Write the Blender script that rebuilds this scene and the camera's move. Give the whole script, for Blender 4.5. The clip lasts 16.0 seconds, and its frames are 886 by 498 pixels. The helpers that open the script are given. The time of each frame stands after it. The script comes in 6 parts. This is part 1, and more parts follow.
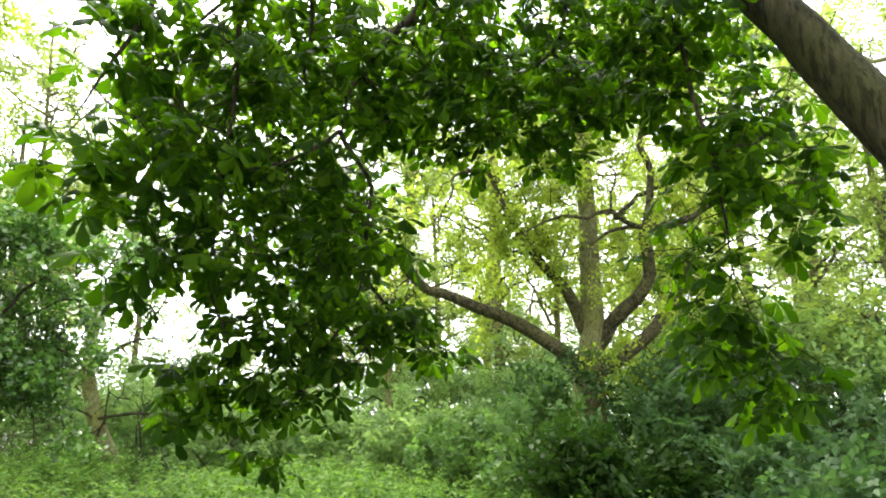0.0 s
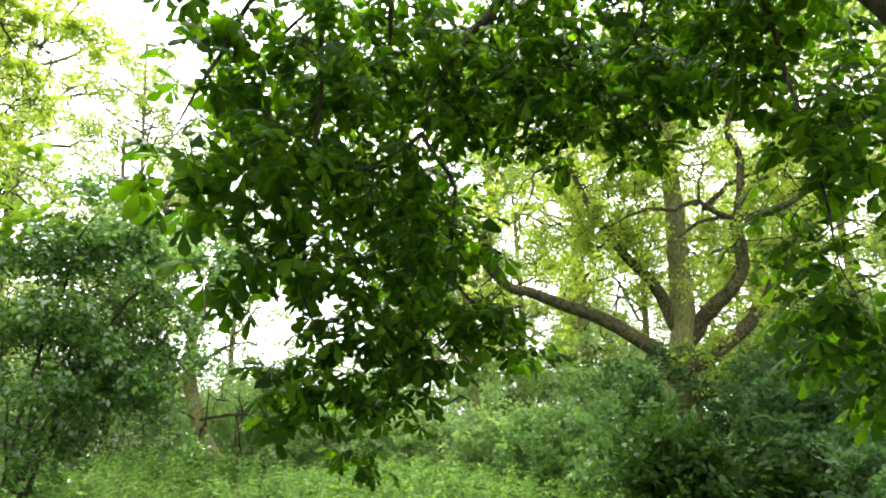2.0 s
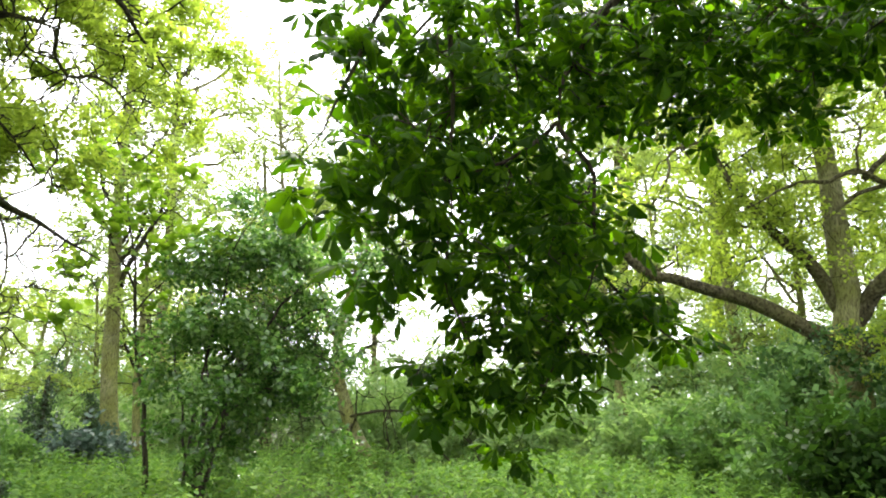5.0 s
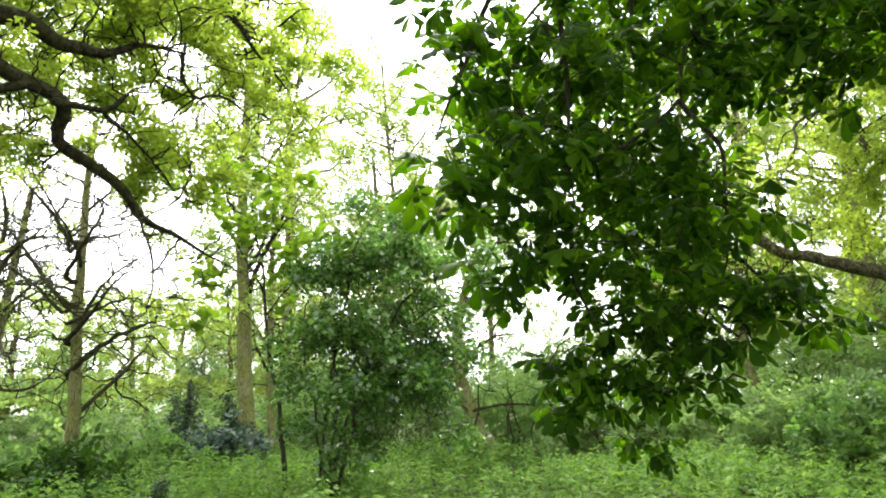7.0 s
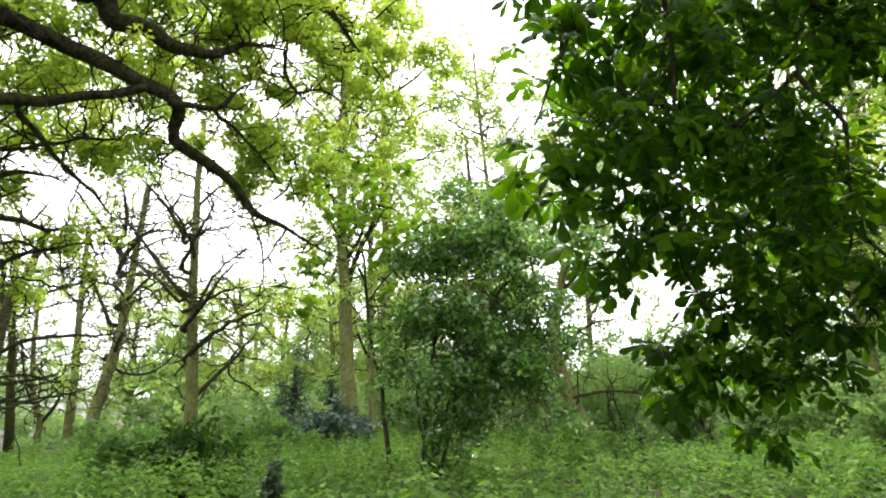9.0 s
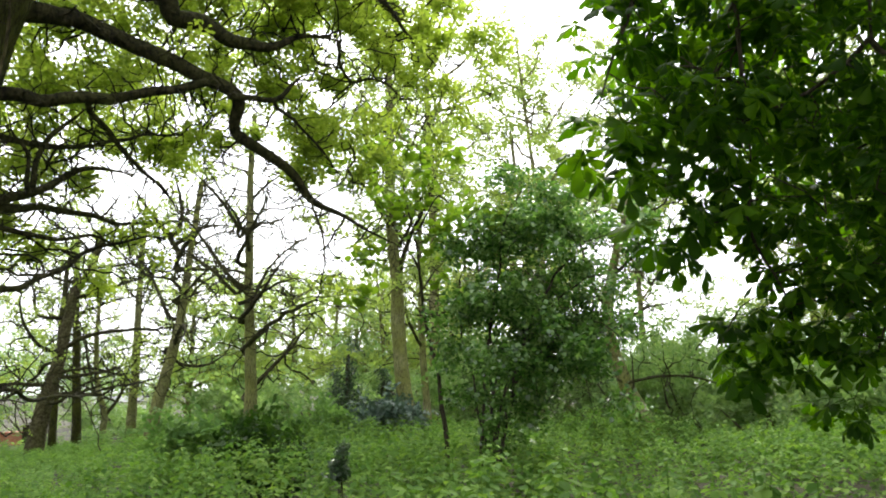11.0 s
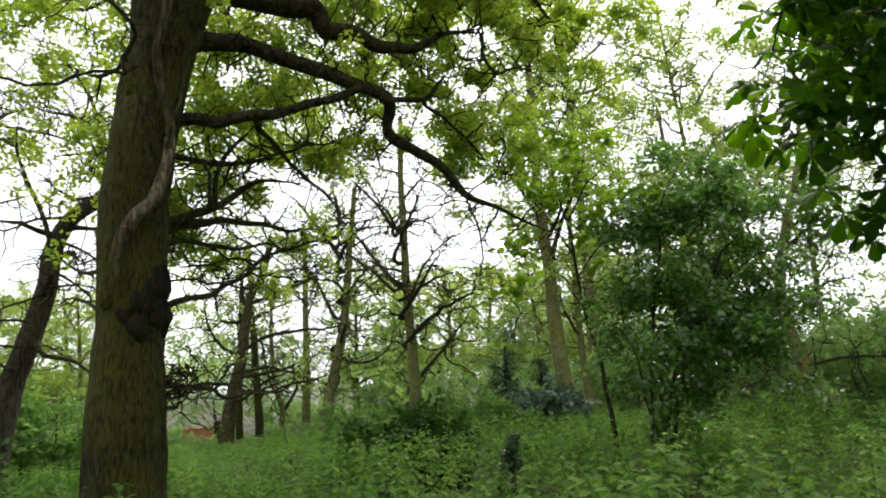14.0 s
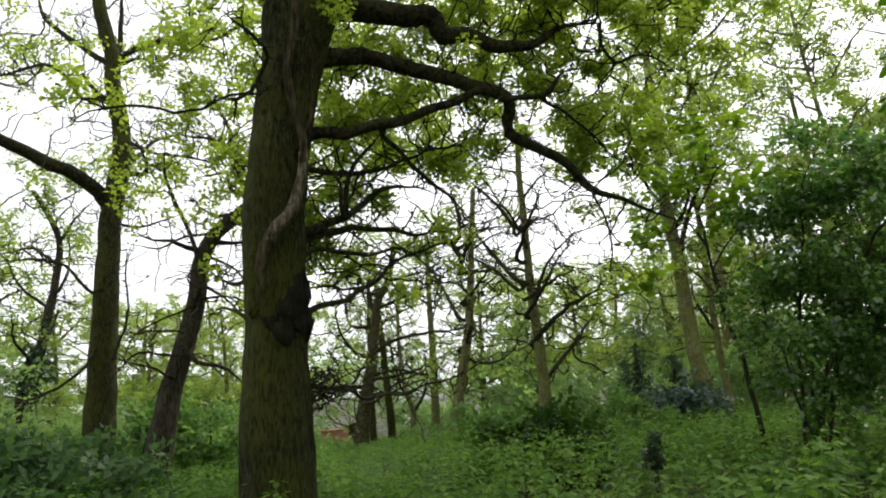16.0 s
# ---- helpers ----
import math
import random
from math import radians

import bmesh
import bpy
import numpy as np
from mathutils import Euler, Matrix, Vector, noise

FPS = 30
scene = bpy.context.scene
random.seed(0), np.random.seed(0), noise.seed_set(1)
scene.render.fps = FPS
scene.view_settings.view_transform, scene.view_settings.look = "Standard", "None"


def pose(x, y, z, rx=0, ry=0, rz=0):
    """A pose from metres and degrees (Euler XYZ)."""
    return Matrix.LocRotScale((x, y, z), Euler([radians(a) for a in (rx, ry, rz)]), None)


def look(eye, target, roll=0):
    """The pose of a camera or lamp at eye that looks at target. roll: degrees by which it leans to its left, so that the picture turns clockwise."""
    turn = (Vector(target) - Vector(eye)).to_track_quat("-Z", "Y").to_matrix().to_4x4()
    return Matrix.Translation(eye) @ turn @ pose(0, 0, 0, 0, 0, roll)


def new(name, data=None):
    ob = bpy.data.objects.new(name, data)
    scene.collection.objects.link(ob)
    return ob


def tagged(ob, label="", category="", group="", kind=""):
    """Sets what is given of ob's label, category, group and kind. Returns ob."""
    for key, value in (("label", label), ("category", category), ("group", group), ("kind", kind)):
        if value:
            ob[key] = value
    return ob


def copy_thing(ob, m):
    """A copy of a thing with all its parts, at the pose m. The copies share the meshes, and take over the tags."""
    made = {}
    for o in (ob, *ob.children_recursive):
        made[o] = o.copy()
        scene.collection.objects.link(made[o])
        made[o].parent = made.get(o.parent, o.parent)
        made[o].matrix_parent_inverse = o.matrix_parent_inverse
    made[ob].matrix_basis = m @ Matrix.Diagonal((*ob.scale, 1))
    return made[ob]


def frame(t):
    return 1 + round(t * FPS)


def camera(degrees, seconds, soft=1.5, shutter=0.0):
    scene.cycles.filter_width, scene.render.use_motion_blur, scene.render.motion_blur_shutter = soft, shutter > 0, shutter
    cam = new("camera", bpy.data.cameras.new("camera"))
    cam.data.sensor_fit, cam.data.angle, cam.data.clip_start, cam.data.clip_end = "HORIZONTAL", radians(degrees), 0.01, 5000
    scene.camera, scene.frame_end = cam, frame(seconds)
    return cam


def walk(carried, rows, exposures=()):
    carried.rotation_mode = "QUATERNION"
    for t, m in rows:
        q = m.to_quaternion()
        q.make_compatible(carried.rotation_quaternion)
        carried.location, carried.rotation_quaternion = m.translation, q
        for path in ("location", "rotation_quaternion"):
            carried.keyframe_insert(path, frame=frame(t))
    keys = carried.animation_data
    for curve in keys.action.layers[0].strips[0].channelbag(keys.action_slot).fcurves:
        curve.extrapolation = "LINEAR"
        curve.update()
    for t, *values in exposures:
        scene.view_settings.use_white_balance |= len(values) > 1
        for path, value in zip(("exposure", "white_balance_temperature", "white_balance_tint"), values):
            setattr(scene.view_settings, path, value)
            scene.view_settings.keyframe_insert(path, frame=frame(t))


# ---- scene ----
cam = camera(63.59, 16.0, soft=1.9, shutter=0.2)
# seconds, place, heading to the left, tilt up, lean to the left
PATH = [
    (0.0, -0.000, -0.000, 1.600, 0.00, 13.72, 1.95),
    (0.5, -0.010, -0.008, 1.600, 1.91, 13.70, 1.85),
    (1.0, -0.016, -0.013, 1.599, 4.05, 13.57, 1.53),
    (1.5, -0.024, -0.010, 1.597, 5.73, 13.50, 1.78),
    (2.0, -0.033, 0.000, 1.595, 6.64, 13.48, 1.57),
    (2.5, -0.041, 0.001, 1.591, 8.48, 13.41, 1.70),
    (3.0, -0.045, -0.009, 1.590, 10.41, 13.32, 1.54),
    (3.5, -0.050, -0.010, 1.592, 11.66, 13.27, 1.29),
    (6.0, -0.175, 0.011, 1.614, 21.86, 12.36, -0.01),
    (6.5, -0.197, 0.011, 1.615, 24.10, 12.31, -0.42),
    (7.0, -0.212, 0.004, 1.618, 26.14, 12.24, -0.81),
    (7.5, -0.219, -0.007, 1.623, 27.74, 12.13, -0.51),
    (8.0, -0.231, -0.010, 1.627, 29.46, 11.97, -0.47),
    (8.5, -0.243, -0.014, 1.623, 31.63, 11.70, -0.24),
    (9.0, -0.262, -0.025, 1.617, 33.77, 11.25, -0.28),
    (11.5, -0.391, -0.124, 1.556, 38.57, 10.31, -1.00),
    (12.0, -0.414, -0.124, 1.564, 40.54, 10.18, -0.86),
    (12.5, -0.431, -0.130, 1.572, 42.56, 9.98, -1.03),
    (13.0, -0.435, -0.135, 1.559, 44.54, 10.00, -1.63),
    (13.5, -0.445, -0.144, 1.555, 46.77, 10.12, -2.32),
    (14.0, -0.450, -0.162, 1.554, 49.25, 10.21, -2.64),
    (14.5, -0.456, -0.184, 1.547, 51.86, 10.43, -2.93),
    (15.0, -0.465, -0.199, 1.546, 53.37, 10.66, -3.10),
    (15.5, -0.472, -0.213, 1.549, 55.74, 10.77, -3.36),
    (16.0, -0.494, -0.229, 1.543, 58.85, 10.79, -3.71),
]


def stand(x, y, z, yaw, tilt, lean):
    a, b = radians(yaw), radians(tilt)
    way = Vector((-math.sin(a) * math.cos(b), math.cos(a) * math.cos(b), math.sin(b)))
    return look((x, y, z), Vector((x, y, z)) + way, lean)


EXPOSURE = [(0.0, 2.2), (3.5, 2.12), (7.0, 2.02), (9.0, 1.72), (12.5, 1.24), (16.0, 0.6)]
walk(cam, [(row[0], stand(*row[1:])) for row in PATH], EXPOSURE)

# ---- light: bright overcast sky, weak broad sun behind the cloud ----
world = bpy.data.worlds.new("overcast_sky")
scene.world = world
world.use_nodes = True
wn, wl = world.node_tree.nodes, world.node_tree.links
sky = wn.new("ShaderNodeTexSky")
sky.sky_type, sky.sun_disc = "NISHITA", False
sky.sun_elevation, sky.sun_rotation = radians(52), radians(-25)
sky.dust_density, sky.air_density = 4.0, 1.0
grey = wn.new("ShaderNodeRGBToBW")
cloud = wn.new("ShaderNodeMix")
cloud.data_type = "RGBA"
cloud.inputs[0].default_value = 0.85
wl.new(sky.outputs[0], grey.inputs[0])
wl.new(sky.outputs[0], cloud.inputs[6])
wl.new(grey.outputs[0], cloud.inputs[7])
# an even layer of cloud lit from above
layer = wn.new("ShaderNodeMix")
layer.data_type = "RGBA"
layer.inputs[0].default_value = 0.6
layer.inputs[7].default_value = (9.0, 9.2, 9.4, 1)
wl.new(cloud.outputs[2], layer.inputs[6])
wl.new(layer.outputs[2], wn["Background"].inputs[0])
wn["Background"].inputs[1].default_value = 0.15
sun = new("sun", bpy.data.lights.new("sun", "SUN"))
sun.data.energy, sun.data.angle, sun.data.color = 1.5, radians(25), (1.0, 0.95, 0.84)
sun.matrix_world = look((0, 0, 30), Vector((0, 0, 30)) - Vector((-0.26, 0.56, 0.79)))

# ---- materials ----


def nodes_of(name):
    m = bpy.data.materials.new(name)
    m.use_nodes = True
    return m, m.node_tree.nodes, m.node_tree.links, m.node_tree.nodes["Principled BSDF"]


def ramp(n, stops):
    r = n.new("ShaderNodeValToRGB")
    e = r.color_ramp.elements
    while len(e) < len(stops):
        e.new(0.5)
    for el, (p, c) in zip(e, stops):
        el.position, el.color = p, (*c, 1)
    return r


def noise_tex(n, l, scale, detail=4.0, rough=0.55, stretch=None):
    t = n.new("ShaderNodeTexNoise")
    t.inputs["Scale"].default_value, t.inputs["Detail"].default_value = scale, detail
    t.inputs["Roughness"].default_value = rough
    c = n.new("ShaderNodeTexCoord")
    if stretch:
        mp = n.new("ShaderNodeMapping")
        mp.inputs["Scale"].default_value = stretch
        l.new(c.outputs["Object"], mp.inputs["Vector"])
        l.new(mp.outputs["Vector"], t.inputs["Vector"])
    else:
        l.new(c.outputs["Object"], t.inputs["Vector"])
    return t


def leaf_material(name, dark, mid, light, through_colour, through_share=0.42, gloss=0.12, rough=0.5, single=False):
    """Leaves: reflecting and letting light through, each leaf a little different, sprays differing from one another."""
    m, n, l, p = nodes_of(name)
    if single:
        rnd = n.new("ShaderNodeObjectInfo").outputs["Random"]
    else:
        rnd = n.new("ShaderNodeNewGeometry").outputs["Random Per Island"]
    big = noise_tex(n, l, 0.9, 2.0)
    mix = n.new("ShaderNodeMath")
    mix.operation = "MULTIPLY_ADD"
    mix.inputs[1].default_value = 0.55
    half = n.new("ShaderNodeMath")
    half.operation = "MULTIPLY"
    half.inputs[1].default_value = 0.5
    l.new(big.outputs["Fac"], half.inputs[0])
    l.new(rnd, mix.inputs[0])
    l.new(half.outputs[0], mix.inputs[2])
    r = ramp(n, [(0.08, dark), (0.5, mid), (0.95, light)])
    l.new(mix.outputs[0], r.inputs[0])
    l.new(r.outputs[0], p.inputs["Base Color"])
    p.inputs["Roughness"].default_value = rough
    p.inputs["Specular IOR Level"].default_value = gloss
    tr = n.new("ShaderNodeBsdfTranslucent")
    tint = n.new("ShaderNodeMix")
    tint.data_type, tint.blend_type = "RGBA", "MULTIPLY"
    tint.inputs[0].default_value = 1.0
    tint.inputs[7].default_value = (*through_colour, 1)
    l.new(r.outputs[0], tint.inputs[6])
    l.new(tint.outputs[2], tr.inputs["Color"])
    ms = n.new("ShaderNodeMixShader")
    ms.inputs[0].default_value = through_share
    l.new(p.outputs[0], ms.inputs[1])
    l.new(tr.outputs[0], ms.inputs[2])
    l.new(ms.outputs[0], n["Material Output"].inputs[0])
    return m


CHESTNUT = dict(dark=(0.005, 0.016, 0.002), mid=(0.022, 0.055, 0.0045), light=(0.076, 0.146, 0.009), through_colour=(2.9, 3.1, 0.5), through_share=0.54, gloss=0.06, rough=0.45)
mat_chestnut = leaf_material("chestnut_leaf", **CHESTNUT)
mat_chestnut_single = leaf_material("chestnut_leaf_single", single=True, **CHESTNUT)
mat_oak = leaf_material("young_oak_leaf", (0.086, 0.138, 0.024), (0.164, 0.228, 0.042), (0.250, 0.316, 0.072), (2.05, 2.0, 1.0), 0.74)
# paler than the near oak: haze of distance put into the leaf colour
mat_oak_far = leaf_material("hazed_oak_leaf", (0.115, 0.172, 0.042), (0.180, 0.250, 0.066), (0.260, 0.335, 0.102), (1.75, 1.75, 1.0), 0.64)
mat_sycamore = leaf_material("sycamore_leaf", (0.070, 0.135, 0.012), (0.105, 0.190, 0.018), (0.155, 0.245, 0.028), (1.8, 1.75, 0.9), 0.5)
mat_hawthorn = leaf_material("hawthorn_leaf", (0.016, 0.048, 0.009), (0.066, 0.148, 0.030), (0.220, 0.345, 0.105), (1.6, 1.7, 0.9), 0.44, 0.8, 0.2)
mat_shrub = leaf_material("shrub_leaf", (0.044, 0.104, 0.026), (0.090, 0.172, 0.046), (0.155, 0.248, 0.076), (1.6, 1.65, 1.0), 0.45, 0.15, 0.5)
# muted, pale green with the far side's haze mixed into the colour
mat_thicket = leaf_material("hazed_thicket_leaf", (0.090, 0.165, 0.055), (0.155, 0.250, 0.088), (0.245, 0.345, 0.140), (1.6, 1.6, 1.0), 0.5, 0.15, 0.5)
# shrub leaves in two darker tones, shade under the trees put into the colour
mat_shrub_deep = leaf_material("half_shaded_shrub_leaf", (0.022, 0.056, 0.018), (0.048, 0.098, 0.032), (0.090, 0.155, 0.056), (1.6, 1.7, 1.0), 0.38, 0.15, 0.5)
mat_shrub_dark = leaf_material("shaded_shrub_leaf", (0.010, 0.030, 0.005), (0.022, 0.052, 0.008), (0.044, 0.086, 0.014), (1.6, 1.7, 1.0), 0.35)
mat_blue = leaf_material("blue_green_leaf", (0.030, 0.062, 0.045), (0.050, 0.090, 0.064), (0.085, 0.125, 0.095), (1.3, 1.4, 1.0), 0.25, 0.6)
mat_nettle = leaf_material("nettle_leaf", (0.032, 0.082, 0.014), (0.084, 0.168, 0.031), (0.178, 0.275, 0.056), (1.6, 1.65, 0.9), 0.38, 0.06, 0.6)
mat_ivy = leaf_material("ivy_leaf", (0.012, 0.034, 0.012), (0.024, 0.055, 0.018), (0.045, 0.085, 0.028), (1.5, 1.6, 1.0), 0.25, 0.6, 0.35)


def bark_material(name, dark, mid, light, moss, moss_share=0.45, ridge=26.0, relief=0.5, grain=(1.0, 1.0, 0.22)):
    m, n, l, p = nodes_of(name)
    fine = noise_tex(n, l, ridge, 6.0, 0.65, grain)
    wide = noise_tex(n, l, 2.3, 4.0)
    r = ramp(n, [(0.38, dark), (0.50, mid), (0.66, light)])
    l.new(fine.outputs["Fac"], r.inputs[0])
    green = noise_tex(n, l, 1.4, 5.0, 0.6)
    g = ramp(n, [(0.36, (0, 0, 0)), (0.60, (1, 1, 1))])
    l.new(green.outputs["Fac"], g.inputs[0])
    k = n.new("ShaderNodeMath")
    k.operation = "MULTIPLY"
    k.inputs[1].default_value = moss_share
    l.new(g.outputs[0], k.inputs[0])
    mx = n.new("ShaderNodeMix")
    mx.data_type = "RGBA"
    mx.inputs[7].default_value = (*moss, 1)
    l.new(k.outputs[0], mx.inputs[0])
    l.new(r.outputs[0], mx.inputs[6])
    crack = noise_tex(n, l, ridge * 1.8, 4.0, 0.6, (grain[0], grain[1], grain[2] * 0.7))
    cr = ramp(n, [(0.40, (0.25, 0.22, 0.18)), (0.50, (1.0, 1.0, 1.0))])
    l.new(crack.outputs["Fac"], cr.inputs[0])
    split = n.new("ShaderNodeMix")
    split.data_type, split.blend_type = "RGBA", "MULTIPLY"
    split.inputs[0].default_value = 0.85
    l.new(mx.outputs[2], split.inputs[6])
    l.new(cr.outputs[0], split.inputs[7])
    stain = n.new("ShaderNodeMix")
    stain.data_type, stain.blend_type = "RGBA", "MULTIPLY"
    stain.inputs[0].default_value = 0.7
    sr = ramp(n, [(0.3, (0.55, 0.52, 0.48)), (0.65, (1.1, 1.1, 1.05))])
    l.new(wide.outputs["Fac"], sr.inputs[0])
    l.new(split.outputs[2], stain.inputs[6])
    l.new(sr.outputs[0], stain.inputs[7])
    l.new(stain.outputs[2], p.inputs["Base Color"])
    p.inputs["Roughness"].default_value = 0.9
    p.inputs["Specular IOR Level"].default_value = 0.2
    b = n.new("ShaderNodeBump")
    b.inputs["Strength"].default_value, b.inputs["Distance"].default_value = relief, 0.06
    l.new(fine.outputs["Fac"], b.inputs["Height"])
    l.new(b.outputs[0], p.inputs["Normal"])
    return m


# oak bark colours are darkened to include the canopy's shade on the trunk
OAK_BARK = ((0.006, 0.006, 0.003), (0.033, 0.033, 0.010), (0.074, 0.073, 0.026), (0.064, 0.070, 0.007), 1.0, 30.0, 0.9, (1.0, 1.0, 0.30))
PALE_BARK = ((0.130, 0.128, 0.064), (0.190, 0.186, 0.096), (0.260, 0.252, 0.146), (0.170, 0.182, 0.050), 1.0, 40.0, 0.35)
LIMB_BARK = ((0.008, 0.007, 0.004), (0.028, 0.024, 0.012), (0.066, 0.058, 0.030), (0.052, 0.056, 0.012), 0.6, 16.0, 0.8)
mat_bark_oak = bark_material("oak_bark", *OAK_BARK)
# burr bark darkened so that the swelling carries its shadow in its colour
mat_burr = bark_material("shaded_burr_bark", (0.004, 0.004, 0.003), (0.013, 0.011, 0.007), (0.032, 0.028, 0.016), (0.028, 0.029, 0.007), 0.6, 28.0, 1.0)
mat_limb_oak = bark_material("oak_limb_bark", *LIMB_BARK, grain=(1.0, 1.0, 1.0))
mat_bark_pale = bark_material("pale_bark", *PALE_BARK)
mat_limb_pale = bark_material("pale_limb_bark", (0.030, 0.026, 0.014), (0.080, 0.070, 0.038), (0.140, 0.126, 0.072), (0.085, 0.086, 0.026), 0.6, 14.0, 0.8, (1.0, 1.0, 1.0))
mat_bark_dark = bark_material("dark_bark", (0.020, 0.016, 0.012), (0.045, 0.036, 0.026), (0.085, 0.070, 0.050), (0.050, 0.052, 0.020), 0.35)
mat_bark_chestnut = bark_material("chestnut_bark", (0.012, 0.010, 0.005), (0.034, 0.029, 0.015), (0.070, 0.060, 0.034), (0.048, 0.050, 0.012), 0.7, 14.0, 0.9)
mat_dead = bark_material("dead_wood", (0.040, 0.030, 0.020), (0.150, 0.120, 0.080), (0.330, 0.285, 0.210), (0.060, 0.052, 0.024), 0.8, 26.0, 0.7)
mat_stem = bark_material("climber_bark", (0.016, 0.012, 0.006), (0.060, 0.045, 0.024), (0.130, 0.105, 0.062), (0.070, 0.066, 0.018), 0.7, 26.0, 0.8)
mat_twig = bark_material("twig_bark", (0.022, 0.018, 0.012), (0.050, 0.040, 0.026), (0.085, 0.070, 0.046), (0.060, 0.060, 0.025), 0.3)

mat_ground, n, l, p = nodes_of("woodland_soil")
a = noise_tex(n, l, 1.2, 8.0, 0.6)
r = ramp(n, [(0.3, (0.016, 0.013, 0.008)), (0.5, (0.030, 0.030, 0.013)), (0.7, (0.044, 0.056, 0.018))])
l.new(a.outputs["Fac"], r.inputs[0])
# litter of fallen leaves and bits of twig
bits = n.new("ShaderNodeTexVoronoi")
bits.inputs["Scale"].default_value = 24.0
lr = ramp(n, [(0.0, (0.35, 0.32, 0.28)), (0.45, (0.9, 0.85, 0.75)), (1.0, (2.2, 1.8, 1.3))])
l.new(bits.outputs["Color"], lr.inputs[0])
soil = n.new("ShaderNodeMix")
soil.data_type, soil.blend_type = "RGBA", "MULTIPLY"
soil.inputs[0].default_value = 0.9
l.new(r.outputs[0], soil.inputs[6])
l.new(lr.outputs[0], soil.inputs[7])
l.new(soil.outputs[2], p.inputs["Base Color"])
p.inputs["Roughness"].default_value = 0.95
f = noise_tex(n, l, 22.0, 6.0)
b = n.new("ShaderNodeBump")
b.inputs["Strength"].default_value, b.inputs["Distance"].default_value = 0.8, 0.05
l.new(f.outputs["Fac"], b.inputs["Height"])
l.new(b.outputs[0], p.inputs["Normal"])

# ---- mesh tools ----
rng = np.random.default_rng(7)


def unit(v):
    v = np.asarray(v, float)
    return v / np.maximum(np.linalg.norm(v, axis=-1, keepdims=True), 1e-9)


def mesh_np(name, v, f, mat, smooth=True):
    """One mesh from arrays of corners and faces; a face that ends in a doubled corner has three."""
    me = bpy.data.meshes.new(name)
    me.vertices.add(len(v))
    me.vertices.foreach_set("co", np.ascontiguousarray(v, np.float32).ravel())
    keep = np.ones(f.shape, bool)
    keep[:, -1] = f[:, -1] != f[:, -2]
    me.loops.add(int(keep.sum()))
    me.loops.foreach_set("vertex_index", np.ascontiguousarray(f[keep], np.int32))
    me.polygons.add(len(f))
    count = keep.sum(1)
    me.polygons.foreach_set("loop_start", np.ascontiguousarray(np.cumsum(count) - count, np.int32))
    me.polygons.foreach_set("use_smooth", np.full(len(f), smooth))
    me.update(calc_edges=True)
    me.materials.append(mat)
    return me


def piece(name, v, f, mat, parent, label="", smooth=True, kind=""):
    """One mesh object under its thing; corners are given in world places, the parent stands unturned."""
    off = np.array(parent.location) if parent else np.zeros(3)
    ob = new(name, mesh_np(name, v - off, f, mat, smooth))
    ob.parent = parent
    return tagged(ob, label, kind=kind)


def join(parts):
    vs, fs, k = [], [], 0
    for v, f in parts:
        vs.append(v)
        fs.append(f + k)
        k += len(v)
    return np.concatenate(vs), np.concatenate(fs)


def tubes(paths, radii, sides):
    """Round tapering tubes along many paths at once: paths (m, n, 3), radii (m, n)."""
    m, k, _ = paths.shape
    t = np.gradient(paths, axis=1)
    t = unit(t)
    ref = np.where(np.abs(unit(paths[:, -1] - paths[:, 0])[:, 2:3]) > 0.75, np.array([[1.0, 0.2, 0]]), np.array([[0.1, 0, 1.0]]))[:, None, :]
    u = unit(np.cross(t, ref))
    w = np.cross(t, u)
    ang = np.arange(sides) / sides * 2 * np.pi
    ring = u[:, :, None, :] * np.cos(ang)[None, None, :, None] + w[:, :, None, :] * np.sin(ang)[None, None, :, None]
    v = paths[:, :, None, :] + ring * radii[:, :, None, None]
    i = np.arange(m)[:, None, None] * k * sides
    j = np.arange(k - 1)[None, :, None] * sides
    s = np.arange(sides)[None, None, :]
    s2 = (s + 1) % sides
    f = np.stack([i + j + s, i + j + s2, i + j + sides + s2, i + j + sides + s], -1).reshape(-1, 4)
    return v.reshape(-1, 3), f


def spline(points, step=0.12):
    """A smooth path through the points, with places at even steps."""
    p = np.array(points, float)
    if len(p) == 2:
        p = np.array([p[0], (p[0] + p[1]) / 2, p[1]])
    q = np.vstack([2 * p[0] - p[1], p, 2 * p[-1] - p[-2]])
    out = []
    for i in range(1, len(q) - 2):
        n_ = max(2, int(np.linalg.norm(q[i + 1] - q[i]) / step))
        t = np.linspace(0, 1, n_, endpoint=False)[:, None]
        a_, b_, c_, d_ = q[i - 1], q[i], q[i + 1], q[i + 2]
        out.append(0.5 * (2 * b_ + (c_ - a_) * t + (2 * a_ - 5 * b_ + 4 * c_ - d_) * t ** 2 + (3 * b_ - a_ - 3 * c_ + d_) * t ** 3))
    out.append(p[-1:])
    return np.vstack(out)


